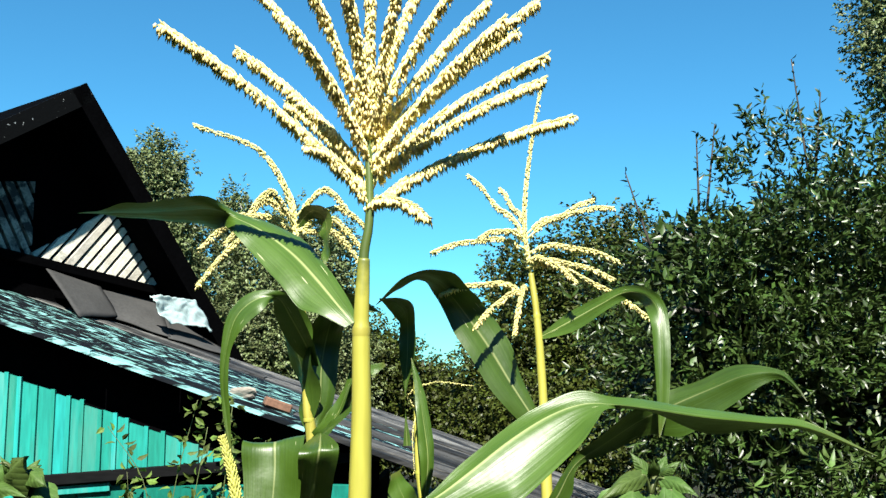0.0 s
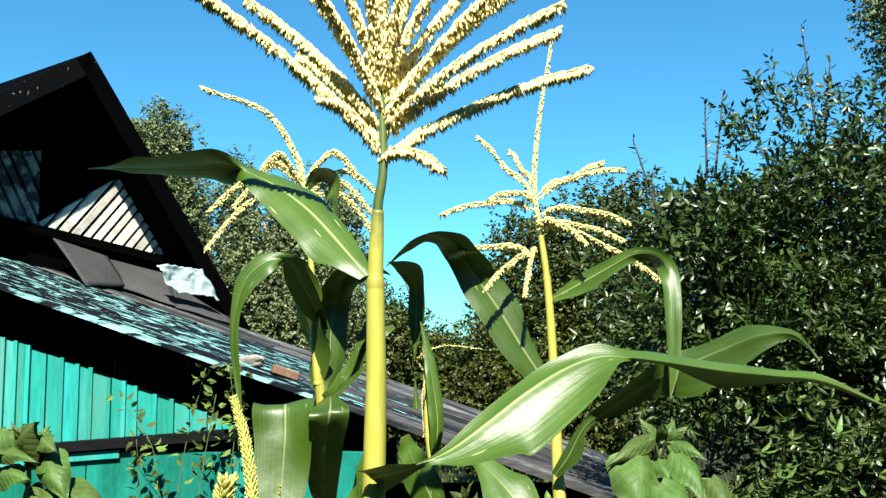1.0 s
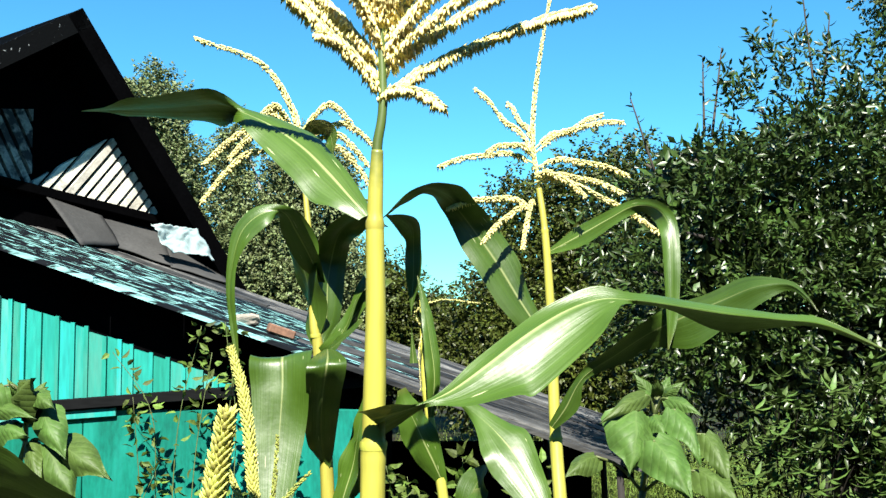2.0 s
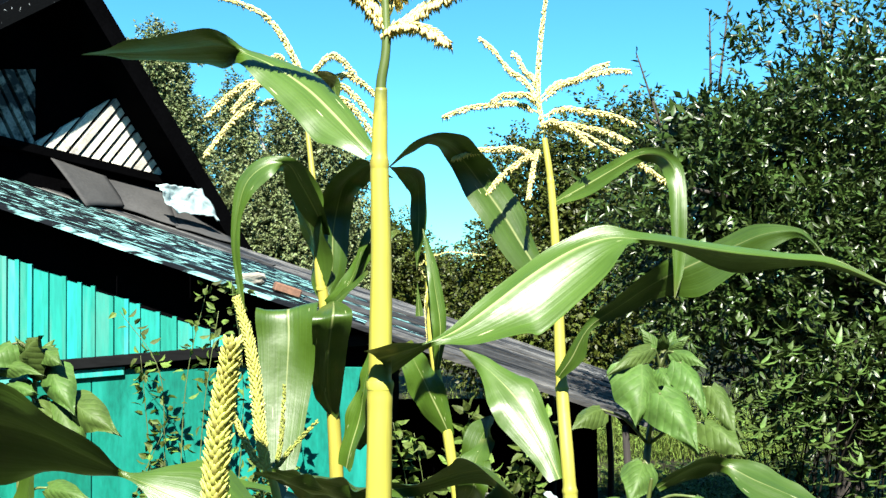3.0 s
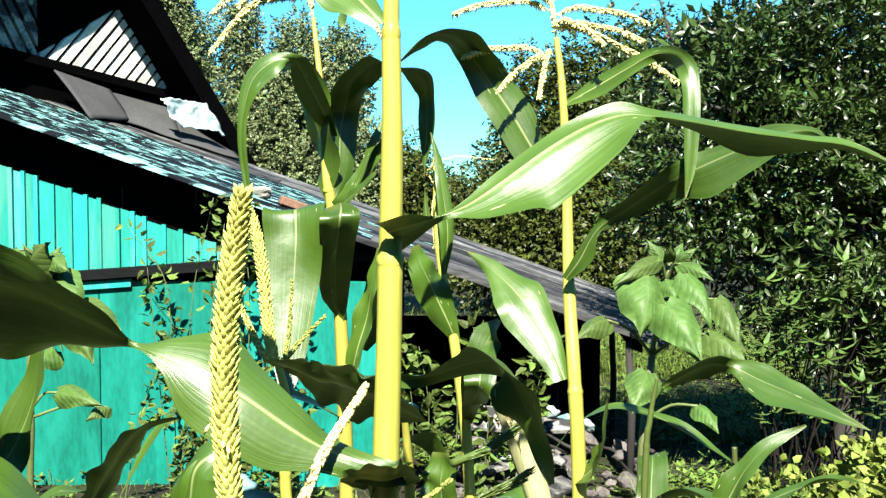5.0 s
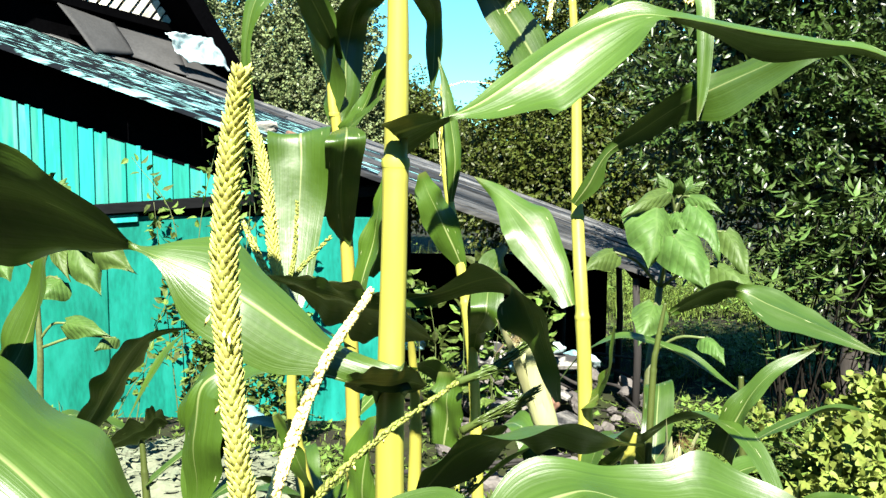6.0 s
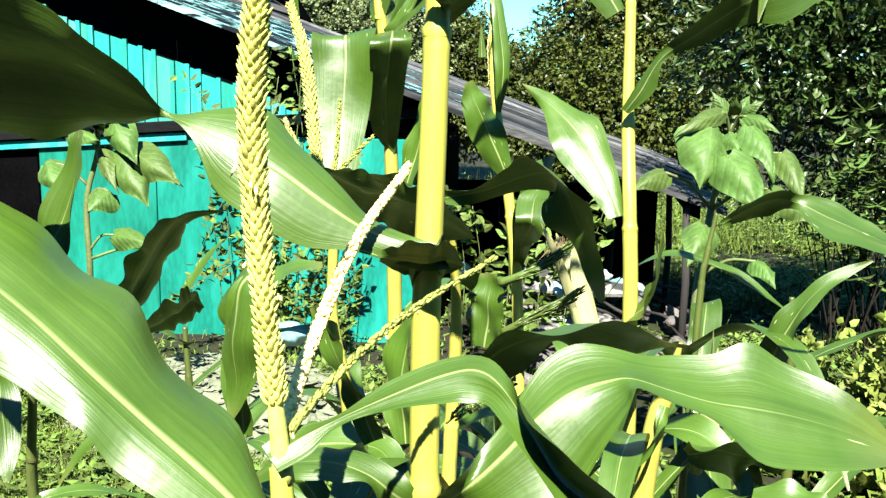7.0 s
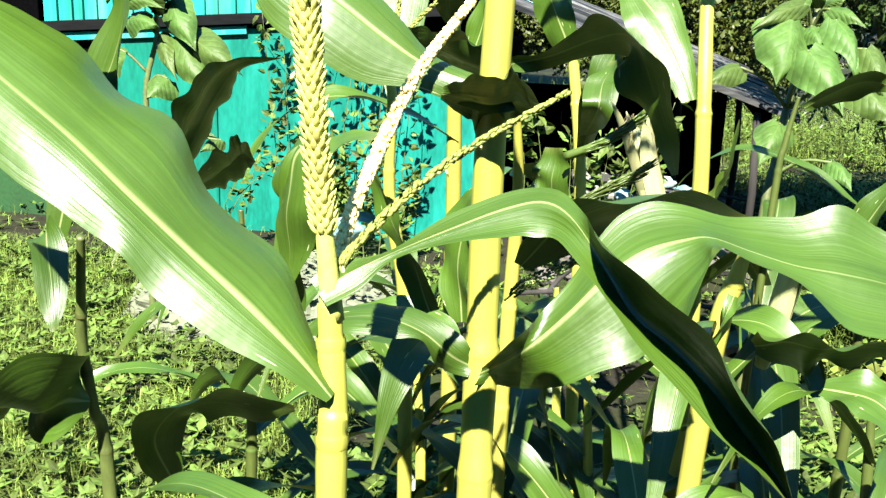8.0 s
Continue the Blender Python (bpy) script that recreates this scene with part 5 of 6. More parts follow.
blade(corn_e, [(-0.009, 2.3, 0.988, 0.017, -179), (0.014, 2.02, 1.082, 0.055, -151), (0.023, 2.04, 1.139, 0.067, 5), (0.043, 2.07, 1.179, 0.018, 24)])
blade(corn_j, [(0.239, 1.6, 0.885, 0.019, -120), (0.201, 1.525, 0.823, 0.022, -258), (0.128, 1.47, 0.782, 0.034, -256), (0.106, 1.43, 0.684, 0.052, -232), (0.104, 1.44, 0.605, 0.004, -379)])
blade(corn_j, [(0.265, 1.55, 0.812, 0.023, -106), (0.312, 1.51, 0.829, 0.128, -145), (0.379, 1.49, 0.839, 0.126, -146), (0.464, 1.48, 0.854, 0.049, -148)])
blade(corn_h, [(-0.127, 1.305, 1.223, 0.058, -30), (-0.172, 1.3, 1.234, 0.068, -27), (-0.217, 1.305, 1.248, 0.055, -25), (-0.271, 1.305, 1.262, 0.011, -28)])
blade(corn_d, [(-0.24, 2.02, 1.129, 0.049, -49), (-0.217, 2.015, 1.219, 0.063, -46), (-0.198, 2.015, 1.305, 0.04, -41), (-0.185, 2.015, 1.373, 0.012, -32)])
blade(corn_d, [(-0.226, 2.1, 1.153, 0.016, -136), (-0.193, 2.07, 1.24, 0.1, -201), (-0.186, 2.06, 1.335, 0.08, -221), (-0.18, 2.05, 1.413, 0.02, -229)])
blade(corn_g, [(-0.048, 1.45, 0.997, 0.038, -133), (-0.044, 1.44, 1.058, 0.066, -52), (-0.042, 1.45, 1.105, 0.033, 30)])
blade(corn_h, [(-0.335, 1.39, 0.841, 0.018, -29), (-0.293, 1.375, 0.865, 0.058, -32), (-0.223, 1.36, 0.881, 0.063, -22), (-0.179, 1.355, 0.869, 0.055, -23), (-0.152, 1.345, 0.823, 0.037, -33)])
blade(corn_j, [(0.312, 1.33, 0.842, 0.026, -35), (0.344, 1.3, 0.853, 0.069, -23), (0.379, 1.28, 0.84, 0.074, -23), (0.417, 1.27, 0.818, 0.029, -39)])
folded_blade(corn_f, [(-0.421, 1.12, 1.09, 0.01, 38, 0.004, -112), (-0.388, 1.1, 1.109, 0.035, 4, 0.029, -175, 0.045, -0.034), (-0.36, 1.08, 1.131, 0.052, -7, 0.036, -170, 0.076, -0.048), (-0.341, 1.07, 1.143, 0.055, 25, 0.037, -144, 0.018, -0.006), (-0.332, 1.08, 1.133, 0.001, 25, 0.001, -144)])
blade(corn_d, [(-0.3, 2.1, 1.445, 0.012, -116), (-0.243, 2.065, 1.494, 0.038, -53), (-0.205, 2.07, 1.579, 0.026, -29), (-0.181, 2.08, 1.637, 0.004, -72)])
blade(corn_d, [(-0.298, 2.1, 1.438, 0.012, -128), (-0.251, 2.05, 1.472, 0.023, -69), (-0.191, 2.015, 1.524, 0.012, -63)])

# lower leaves that arch out of the bed
lower = ((corn_a, (-0.075, 0.895), (0.18, 0.34, 0.52, 0.66), 0.55), (corn_b, (-0.148, 0.675), (0.2, 0.38, 0.55, 0.7), 0.42), (corn_c, (0.21, 1.86), (0.25, 0.42, 0.6, 0.8), 0.6),
         (corn_d, (-0.26, 2.1), (0.2, 0.4, 0.6, 0.85, 1.0), 0.6), (corn_e, (0.0, 2.31), (0.25, 0.45, 0.7), 0.5), (corn_f, (-0.55, 1.15), (0.25, 0.45, 0.62), 0.5),
         (corn_g, (-0.10, 1.5), (0.2, 0.4, 0.55, 0.75), 0.5), (corn_h, (-0.261, 1.61), (0.2, 0.38, 0.55, 0.7), 0.5), (corn_j, (0.2, 1.61), (0.2, 0.35, 0.5, 0.68, 0.8), 0.55))
for p, (plant, (px, py), heights, size) in enumerate(lower):
    for k, h in enumerate(heights):
        yaw = 1.3 * p + math.pi * k + rng.uniform(-0.5, 0.5)
        arc_leaf(plant, (px, py, h), yaw, size * rng.uniform(0.8, 1.1), rng.uniform(0.055, 0.085), rng.uniform(0.25, 0.5), rng.uniform(0.35, 0.6), 10 * p + k + 1)

# more plants further along the bed, seen between the others
for k, (px, py, h) in enumerate(((0.62, 2.3, 0.9), (-0.75, 2.2, 0.8), (0.38, 1.25, 0.62), (-0.42, 1.75, 0.7), (0.5, 1.7, 0.7), (0.12, 1.2, 0.6))):
    plant = corn((px, py), "short corn plant lower in the bed")
    stalk(plant, [(px, py, -0.08), (px + 0.01, py, h * 0.5), (px - 0.01, py + 0.01, h)], [0.014, 0.012, 0.006], [0.3, 0.6, 0.85], M_STALK_DARK)
    for j in range(6):
        arc_leaf(plant, (px, py, h * (0.3 + 0.13 * j)), 0.9 * k + math.pi * j + rng.uniform(-0.6, 0.6), rng.uniform(0.35, 0.55), rng.uniform(0.05, 0.075), rng.uniform(0.3, 0.6), rng.uniform(0.3, 0.55), 200 + 10 * k + j)


thick = random.Random(41)
for k, (px, py, h) in enumerate(((0.04, 1.78, 0.66), (0.36, 2.05, 0.8), (-0.03, 2.05, 0.72), (0.09, 1.42, 0.52), (0.33, 1.5, 0.55), (-0.3, 1.95, 0.62))):
    plant = corn((px, py), "short leafy corn plant lower in the bed")
    stalk(plant, [(px, py, -0.08), (px + 0.01, py, h * 0.5), (px - 0.01, py + 0.01, h)], [0.013, 0.011, 0.006], [0.3, 0.6, 0.85], M_STALK)
    for j in range(8):
        arc_leaf(plant, (px, py, h * (0.25 + 0.1 * j)), 1.1 * k + math.pi * j + thick.uniform(-0.7, 0.7), thick.uniform(0.35, 0.55), thick.uniform(0.06, 0.085), thick.uniform(0.3, 0.7), thick.uniform(0.4, 0.8), 300 + 10 * k + j)


# ---- sunflowers ----
def heart_leaf(at, tip, width, lift, seed):
    """Verts, faces of a drooping heart-shaped leaf from its stalk end to its tip."""
    r = random.Random(seed)
    at, tip = Vector(at), Vector(tip)
    t = (tip - at)
    length = t.length
    t.normalize()
    s = t.cross(Vector((r.uniform(-0.3, 0.3), -1, 0.6))).normalized()
    nrm = s.cross(t)
    if nrm.y > 0:
        nrm = -nrm
    outline = (0.46, 0.88, 1.0, 1.0, 0.93, 0.80, 0.63, 0.45, 0.28, 0.13, 0.0)
    verts, faces, uvs = [], [], []
    for i, w in enumerate(outline):
        v = i / (len(outline) - 1)
        w *= 1 + 0.16 * noise.noise((3.1 * v, seed * 1.7, 0.3))
        for k in range(9):
            q = k / 4 - 1
            back = 0.10 * abs(q) * (1 - v) ** 3 * length
            z = -0.42 * width * abs(q) ** 1.5 * w + 1.6 * lift * math.sin(v * 2.9) * length + 0.10 * width * math.sin(8 * v + 5 * abs(q) + seed + (1.5 if q > 0 else 0)) * abs(q) + 0.035 * width * math.cos(k * 3.1 + 1.7 * i + seed)
            verts.append(at + t * (v * length - back) + s * (q * w * width / 2) + nrm * z)
            uvs.append((0.5 + q * w / 2, v))
    for i in range(len(outline) - 1):
        for k in range(8):
            a = i * 9 + k
            faces.append((a, a + 1, a + 10, a + 9))
    return verts, faces, uvs


def sunflower(stem, radii, leaves, label, top):
    base = stem[0]
    plant = thing("sunflower", (base[0], base[1], ground_z(base[0], base[1])), label, "sunflower", "sunflowers")
    v, f = tube(smooth_line([(*p, r) for p, r in zip(stem, radii)], 24)[:, :3], np.interp(np.linspace(0, 1, 25), np.linspace(0, 1, len(radii)), radii), 8)
    part("stem", as_mesh("stem", v, f), M_SUNSTEM, plant)
    line = smooth_line(stem, 40)
    for k, (at, tip, width, lift) in enumerate(leaves):
        at = Vector(at)
        near = Vector(min(line, key=lambda q: (Vector(q) - at - Vector((0, 0, -0.05))).length))
        v, f = tube(smooth_line([near, near.lerp(at, 0.5) + Vector((0, 0, 0.025)), at], 8), np.linspace(0.006, 0.004, 9), 5)
        lf = part("leaf", as_mesh("leaf", *heart_leaf(at, tip, width, lift, k)), M_SUNLEAF, plant)
        part("leaf_stalk", as_mesh("leaf_stalk", v, f), M_SUNSTEM, lf)
    if top:
        for k in range(7):
            a = k * 0.9
            q = Vector(stem[-1]) + Vector((0.02 * math.cos(a), 0.02 * math.sin(a), 0.0))
            part("bud_leaf", as_mesh("bud_leaf", *heart_leaf(q, q + Vector((0.065 * math.cos(a), 0.06 * math.sin(a), 0.045 + 0.03 * math.sin(3 * a))), 0.045, 0.1, 40 + k)), M_SUNLEAF, plant)
    return plant


sunflower([(0.5, 2.93, -0.1), (0.51, 2.95, 0.687), (0.534, 3.0, 0.848), (0.56, 3.08, 0.974), (0.603, 3.18, 1.103), (0.643, 3.22, 1.271)], [0.014, 0.013, 0.012, 0.011, 0.010, 0.008], [
    ((0.54, 3.05, 1.238), (0.498, 2.96, 1.056), 0.184, 0.12), ((0.606, 3.1, 1.223), (0.622, 3.01, 1.153), 0.079, 0.12), ((0.66, 3.05, 1.243), (0.706, 2.96, 1.085), 0.092, 0.12),
    ((0.575, 2.95, 1.164), (0.664, 2.86, 0.997), 0.139, 0.12), ((0.75, 3.05, 1.169), (0.8, 2.96, 1.02), 0.085, 0.12), ((0.711, 2.98, 1.072), (0.803, 2.89, 0.981), 0.111, 0.12),
    ((0.583, 3.12, 1.281), (0.422, 3.03, 1.198), 0.06, 0.12), ((0.653, 3.12, 1.271), (0.742, 3.03, 1.217), 0.056, 0.12), ((0.417, 3.05, 1.104), (0.306, 2.96, 1.043), 0.077, 0.12),
    ((0.515, 2.9, 0.97), (0.455, 2.81, 0.86), 0.108, 0.12), ((0.658, 2.88, 0.876), (0.696, 2.79, 0.814), 0.066, 0.12)], "green sunflower with large drooping leaves and no bloom", True)
sunflower([(-1.59, 3.5, -0.1), (-1.568, 3.47, 0.48), (-1.551, 3.45, 0.67), (-1.552, 3.45, 0.91), (-1.503, 3.45, 1.095), (-1.51, 3.45, 1.24)], [0.014, 0.013, 0.012, 0.011, 0.009, 0.007], [
    ((-1.418, 3.42, 1.095), (-1.28, 3.34, 0.901), 0.150, 0.1), ((-1.378, 3.42, 1.099), (-1.151, 3.34, 0.977), 0.134, 0.1), ((-1.456, 3.42, 0.95), (-1.5, 3.34, 0.88), 0.111, 0.1),
    ((-1.444, 3.42, 0.795), (-1.247, 3.34, 0.762), 0.088, 0.1), ((-1.478, 3.42, 1.094), (-1.384, 3.34, 0.951), 0.073, 0.1), ((-1.266, 3.42, 0.744), (-1.313, 3.34, 0.712), 0.062, 0.1),
    ((-1.539, 3.42, 1.213), (-1.425, 3.34, 1.325), 0.155, 0.1), ((-1.434, 3.42, 1.213), (-1.31, 3.34, 1.047), 0.121, 0.1), ((-1.608, 3.42, 1.217), (-1.406, 3.34, 1.181), 0.062, 0.1),
    ((-1.589, 3.42, 1.151), (-1.439, 3.34, 1.124), 0.106, 0.1), ((-1.568, 3.42, 1.292), (-1.628, 3.34, 1.201), 0.146, 0.1), ((-1.469, 3.42, 1.272), (-1.358, 3.34, 1.22), 0.088, 0.1),
    ((-1.678, 3.42, 1.048), (-1.595, 3.34, 0.949), 0.111, 0.1)], "sunflower with yellowing torn leaves by the shed", True)

# ---- trees and shrubs ----
def crown(lumps, count, leaf, ratio, seed, per=9, shoots=(), gap=2.6, far=False):
    """Many pointed leaves in small sprays over and within rounded lumps: x, y, z and three half sizes."""
    r = random.Random(seed)
    sc = Scatter()
    weights = [a[3] * a[5] for a in lumps]
    for k in range(count // per):
        lump = r.choices(lumps, weights)[0]
        d = Vector((r.gauss(0, 1), r.gauss(0, 1), r.gauss(0, 1))).normalized()
        if d.y > 0.35 and r.random() < 0.7:
            d.y = -d.y
        q = 0.50 + 0.53 * r.random() ** 0.6
        q *= 1 + 0.22 * noise.noise(d * 2.3 + Vector((seed, 0, 0))) + 0.16 * noise.noise(d * 6)
        p = Vector(lump[:3]) + Vector((d.x * lump[3], d.y * lump[4], d.z * lump[5])) * q
        if p.z < 0.02 or noise.noise(p * gap + Vector((0, 0, seed))) < (-0.3 if far else -0.03):
            continue
        grow = (d + Vector((r.gauss(0, 0.5), r.gauss(0, 0.5), 0.25 + r.gauss(0, 0.4)))).normalized()
        for j in range(per):
            out = (grow + Vector((r.gauss(0, 0.8), r.gauss(0, 0.8), r.gauss(-0.2, 0.6)))).normalized()
            at = p + grow * leaf * 2.2 * (j / per) + out * leaf * 0.15
            side = (r.gauss(0, 1), r.gauss(0, 1), r.gauss(0, 0.5))
            if far:
                sc.small_leaf(at, out + Vector((0, 0, -0.5)), side, leaf * r.uniform(0.6, 1.3), leaf * ratio * r.uniform(0.8, 1.2))
            else:
                sc.leaf(at, out, side, leaf * r.uniform(0.6, 1.2), leaf * ratio * r.uniform(0.8, 1.2), r.uniform(0, 0.45))
    for k in range(count // 4):
        lump = r.choices(lumps, weights)[0]
        d = Vector((r.gauss(0, 1), r.gauss(0, 1), r.gauss(0, 1))).normalized()
        p = Vector(lump[:3]) + Vector((d.x * lump[3], d.y * lump[4], d.z * lump[5])) * ((0.88 if far else 0.76) * r.random() ** 0.4)
        if p.z > 0.02:
            sc.small_leaf(p, (r.gauss(0, 1), r.gauss(0, 1), r.gauss(0, 1)), (r.gauss(0, 1), r.gauss(0, 1), r.gauss(0, 1)), leaf * r.uniform(1.2, 1.9), leaf * ratio * r.uniform(1.4, 2.2))
    for a, b in shoots:
        a, b = Vector(a), Vector(b)
        for j in range(16):
            out = Vector((r.gauss(0, 1), r.gauss(0, 1), 0.5)).normalized()
            sc.leaf(a.lerp(b, j / 15), out, (r.gauss(0, 1), r.gauss(0, 1), 0.2), leaf * r.uniform(0.6, 1.0), leaf * ratio, 0.2)
    return sc.mesh("crown", True)


def tree(name, base, lumps, count, leaf, ratio, mat, bark, label, category, seed, shoots=(), trunk=0.09, group=""):
    t = thing(name, (base[0], base[1], ground_z(base[0], min(base[1], 14))), label, category, group)
    r = random.Random(seed)
    top = Vector((lumps[0][0], lumps[0][1], lumps[0][2] + 0.4 * lumps[0][5]))
    foot = Vector((base[0], base[1], ground_z(base[0], min(base[1], 14)) - 0.05))
    line = smooth_line([foot, foot.lerp(top, 0.35) + Vector((r.uniform(-0.1, 0.1), 0, 0)), foot.lerp(top, 0.7) + Vector((r.uniform(-0.1, 0.1), 0, 0)), top], 20)
    part("trunk", as_mesh("trunk", *tube(line, np.linspace(trunk, trunk * 0.25, 21), 9)), bark, t)
    for lump in lumps:
        for k in range(4):
            a = Vector(line[r.randint(5, 15)])
            d = Vector((r.gauss(0, 1), r.gauss(0, 1), abs(r.gauss(0.3, 0.6)))).normalized()
            b = Vector(lump[:3]) + Vector((d.x * lump[3], d.y * lump[4], d.z * lump[5])) * 0.85
            part("limb", as_mesh("limb", *tube(smooth_line([a, a.lerp(b, 0.5) + Vector((0, 0, 0.1 * (b - a).length)), b], 10), np.linspace(trunk * 0.4, trunk * 0.08, 11), 6)), bark, t)
    for a, b in shoots:
        part("shoot", as_mesh("shoot", *tube(smooth_line([a, Vector(a).lerp(Vector(b), 0.5), b], 6), np.linspace(0.008, 0.003, 7), 5)), bark, t)
    tagged(part("crown", crown(lumps, count, leaf, ratio, seed, shoots=shoots, far=base[1] > 10), mat, t), kind="stuff")
    return t


tree("fruit_tree", (2.05, 5.45), [(2.22, 5.35, 1.81, 1.28, 0.8, 1.19), (1.42, 5.15, 1.72, 0.72, 0.7, 0.93), (3.33, 5.5, 1.89, 1.28, 0.8, 1.28), (1.22, 5.15, 2.24, 0.3, 0.4, 0.28), (2.43, 5.5, 0.87, 0.64, 0.42, 0.5), (3.07, 5.5, 0.91, 0.85, 0.42, 0.6)],
     125000, 0.053, 0.32, M_BUSH, M_BARK, "dense dark green fruit tree with glossy leaves", "fruit tree", 11, shoots=(((1.92, 5.27, 2.7), (1.86, 5.27, 3.33)), ((1.96, 5.27, 2.7), (2.01, 5.27, 3.14)), ((1.28, 5.1, 2.45), (1.28, 5.1, 2.87)), ((1.32, 5.1, 2.45), (1.38, 5.1, 2.92)), ((1.02, 5.1, 2.27), (0.9, 5.1, 2.66))))
BELT = "trees behind the garden"
tree("birch_tree", (-4.3, 14.0), [(-4.38, 14, 4.35, 0.52, 0.6, 0.80), (-4.15, 14, 3.3, 0.62, 0.7, 0.9), (-4.0, 14, 2.0, 0.9, 0.8, 1.2)], 55000, 0.05, 0.6, M_BIRCH, M_BIRCHBARK, "slender birch with fine hanging foliage", "birch tree", 21, group=BELT)
tree("birch_tree", (-2.6, 14.5), [(-2.5, 14.5, 3.3, 0.42, 0.6, 0.95), (-3.33, 14.5, 3.6, 0.30, 0.5, 0.9), (-1.85, 14.5, 3.1, 0.42, 0.6, 0.9), (-2.9, 14.4, 2.3, 0.9, 0.8, 1.1), (-2.2, 14.3, 1.6, 1.2, 0.8, 1.2)], 80000, 0.05, 0.6, M_BIRCH, M_BIRCHBARK, "birch thicket behind the shed roof", "birch tree", 22, group=BELT)
tree("tree", (-1.2, 15), [(-1.2, 15, 1.3, 0.9, 0.9, 1.2), (-0.4, 15.5, 1.0, 0.8, 0.8, 0.9)], 40000, 0.06, 0.6, M_HEDGE, M_BARK, "low dark tree in the distance", "tree", 23, group=BELT)
tree("tree", (1.3, 13), [(1.0, 13, 2.1, 0.8, 0.9, 1.4), (2.0, 12.5, 2.2, 1.0, 0.9, 1.6), (0.5, 13, 1.0, 0.8, 0.8, 1.1), (1.5, 12, 0.9, 1.3, 0.8, 1.0)], 65000, 0.06, 0.6, M_HEDGE, M_BARK, "yellowish green tree behind the roof", "tree", 24, group=BELT)
tree("birch_tree", (9.2, 18), [(9.05, 18, 8.2, 1.6, 1.3, 2.6), (9.3, 18, 4.6, 1.6, 1.3, 2.4)], 65000, 0.08, 0.6, M_BIRCH, M_BIRCHBARK, "tall pale birch standing behind the fruit tree", "birch tree", 25, trunk=0.16, group=BELT)
tree("currant_bush", (1.65, 3.7), [(1.65, 3.7, 0.22, 0.6, 0.45, 0.36), (2.2, 4.1, 0.25, 0.6, 0.45, 0.4), (1.3, 3.45, 0.08, 0.4, 0.4, 0.24)], 15000, 0.04, 0.8, M_YELLOWLEAF, M_BARK, "low bright yellow-green currant bush", "bush", 31, trunk=0.02)


# ---- grass and weeds ----
def on_heap(x, y):
    return ((x + 1.2) / 0.56) ** 2 + ((y - 3.82) / 0.38) ** 2 < 1


def field(spots, seed):
    """Grass blades and small broad leaves. Spots: x and y from and to, how many of each, height."""
    r = random.Random(seed)
    blades, weeds = Scatter(), Scatter()
    for x0, x1, y0, y1, count, broad, tall in spots:
        for k in range(count):
            x, y = r.uniform(x0, x1), r.uniform(y0, y1)
            edge = min(x - x0, x1 - x, y - y0, y1 - y)
            if noise.noise((x * 2.1, y * 2.1, 3)) < -0.42 or noise.noise((x * 6, y * 6, 8)) < -0.3 or on_heap(x, y) or edge < 0.5 * (0.5 + noise.noise((x * 1.3, y * 1.3, 1))) * min(1, y1 - y0 - 0.9):
                continue
            z = ground_z(x, y)
            a = r.uniform(0, 6.3)
            h = tall * r.uniform(0.35, 1.1) * (1 + 0.7 * noise.noise((x * 3.3, y * 3.3, 5)))
            lean = r.uniform(0.25, 1.0)
            d = Vector((math.cos(a), math.sin(a), 0))
            s = Vector((-d.y, d.x, 0)) * r.uniform(0.0012, 0.0028)
            p = Vector((x, y, z - 0.01))
            m = p + Vector((0, 0, h * (0.72 - 0.25 * lean))) + d * h * 0.35 * lean
            t = p + Vector((0, 0, h * (1.0 - 0.6 * lean))) + d * h * 0.95 * lean
            blades.add([p - s, p + s, m + s * 0.7, m - s * 0.7, t], [(0, 1, 2, 3), (3, 2, 4)])
        for k in range(broad):
            x, y = r.uniform(x0, x1), r.uniform(y0, y1)
            edge = min(x - x0, x1 - x, y - y0, y1 - y)
            if noise.noise((x * 1.6, y * 1.6, 9)) < -0.55 or on_heap(x, y) or edge < 0.5 * (0.5 + noise.noise((x * 1.3, y * 1.3, 1))) * min(1, y1 - y0 - 0.9):
                continue
            z = ground_z(x, y) + r.uniform(0.01, tall * 0.8)
            a = r.uniform(0, 6.3)
            big = r.uniform(1.0, 1.7) if y < 2.6 and abs(x) < 0.9 else 1.0
            for j in range(4):
                b = a + j * 1.6 + r.uniform(-0.3, 0.3)
                (weeds.leaf if y < 2.2 and abs(x) < 1.2 else weeds.small_leaf)((x, y, z), (math.cos(b), math.sin(b), r.uniform(0.0, 0.7)), (-math.sin(b), math.cos(b), 0), r.uniform(0.016, 0.06) * big, r.uniform(0.012, 0.036) * big)
    return blades.mesh("grass"), weeds.mesh("weeds")


g, w = field(((-3.6, -0.3, 1.3, 4.8, 85000, 5200, 0.15), (0.3, 3.2, 1.8, 3.5, 34000, 7000, 0.14), (0.9, 3.0, 6.2, 8.5, 7000, 2000, 0.22), (0.7, 3.4, 8.4, 12, 12000, 4000, 0.42), (-0.8, 0.9, 0.9, 2.6, 12000, 9000, 0.16), (-0.6, -0.1, 3.0, 5.0, 1200, 2600, 0.55), (-6, 6, 9, 16, 8000, 500, 0.4), (-6.5, 6.5, -2.2, 9.0, 42000, 9000, 0.09), (0.8, 2.1, 3.6, 4.65, 8000, 5000, 0.42)), 5)
single("grass", g, M_GRASS, "thick sunlit grass between the beds", "grass", kind="stuff")
single("weeds", w, M_WEED, "low broad-leaved weeds in the grass", "weeds", kind="stuff")


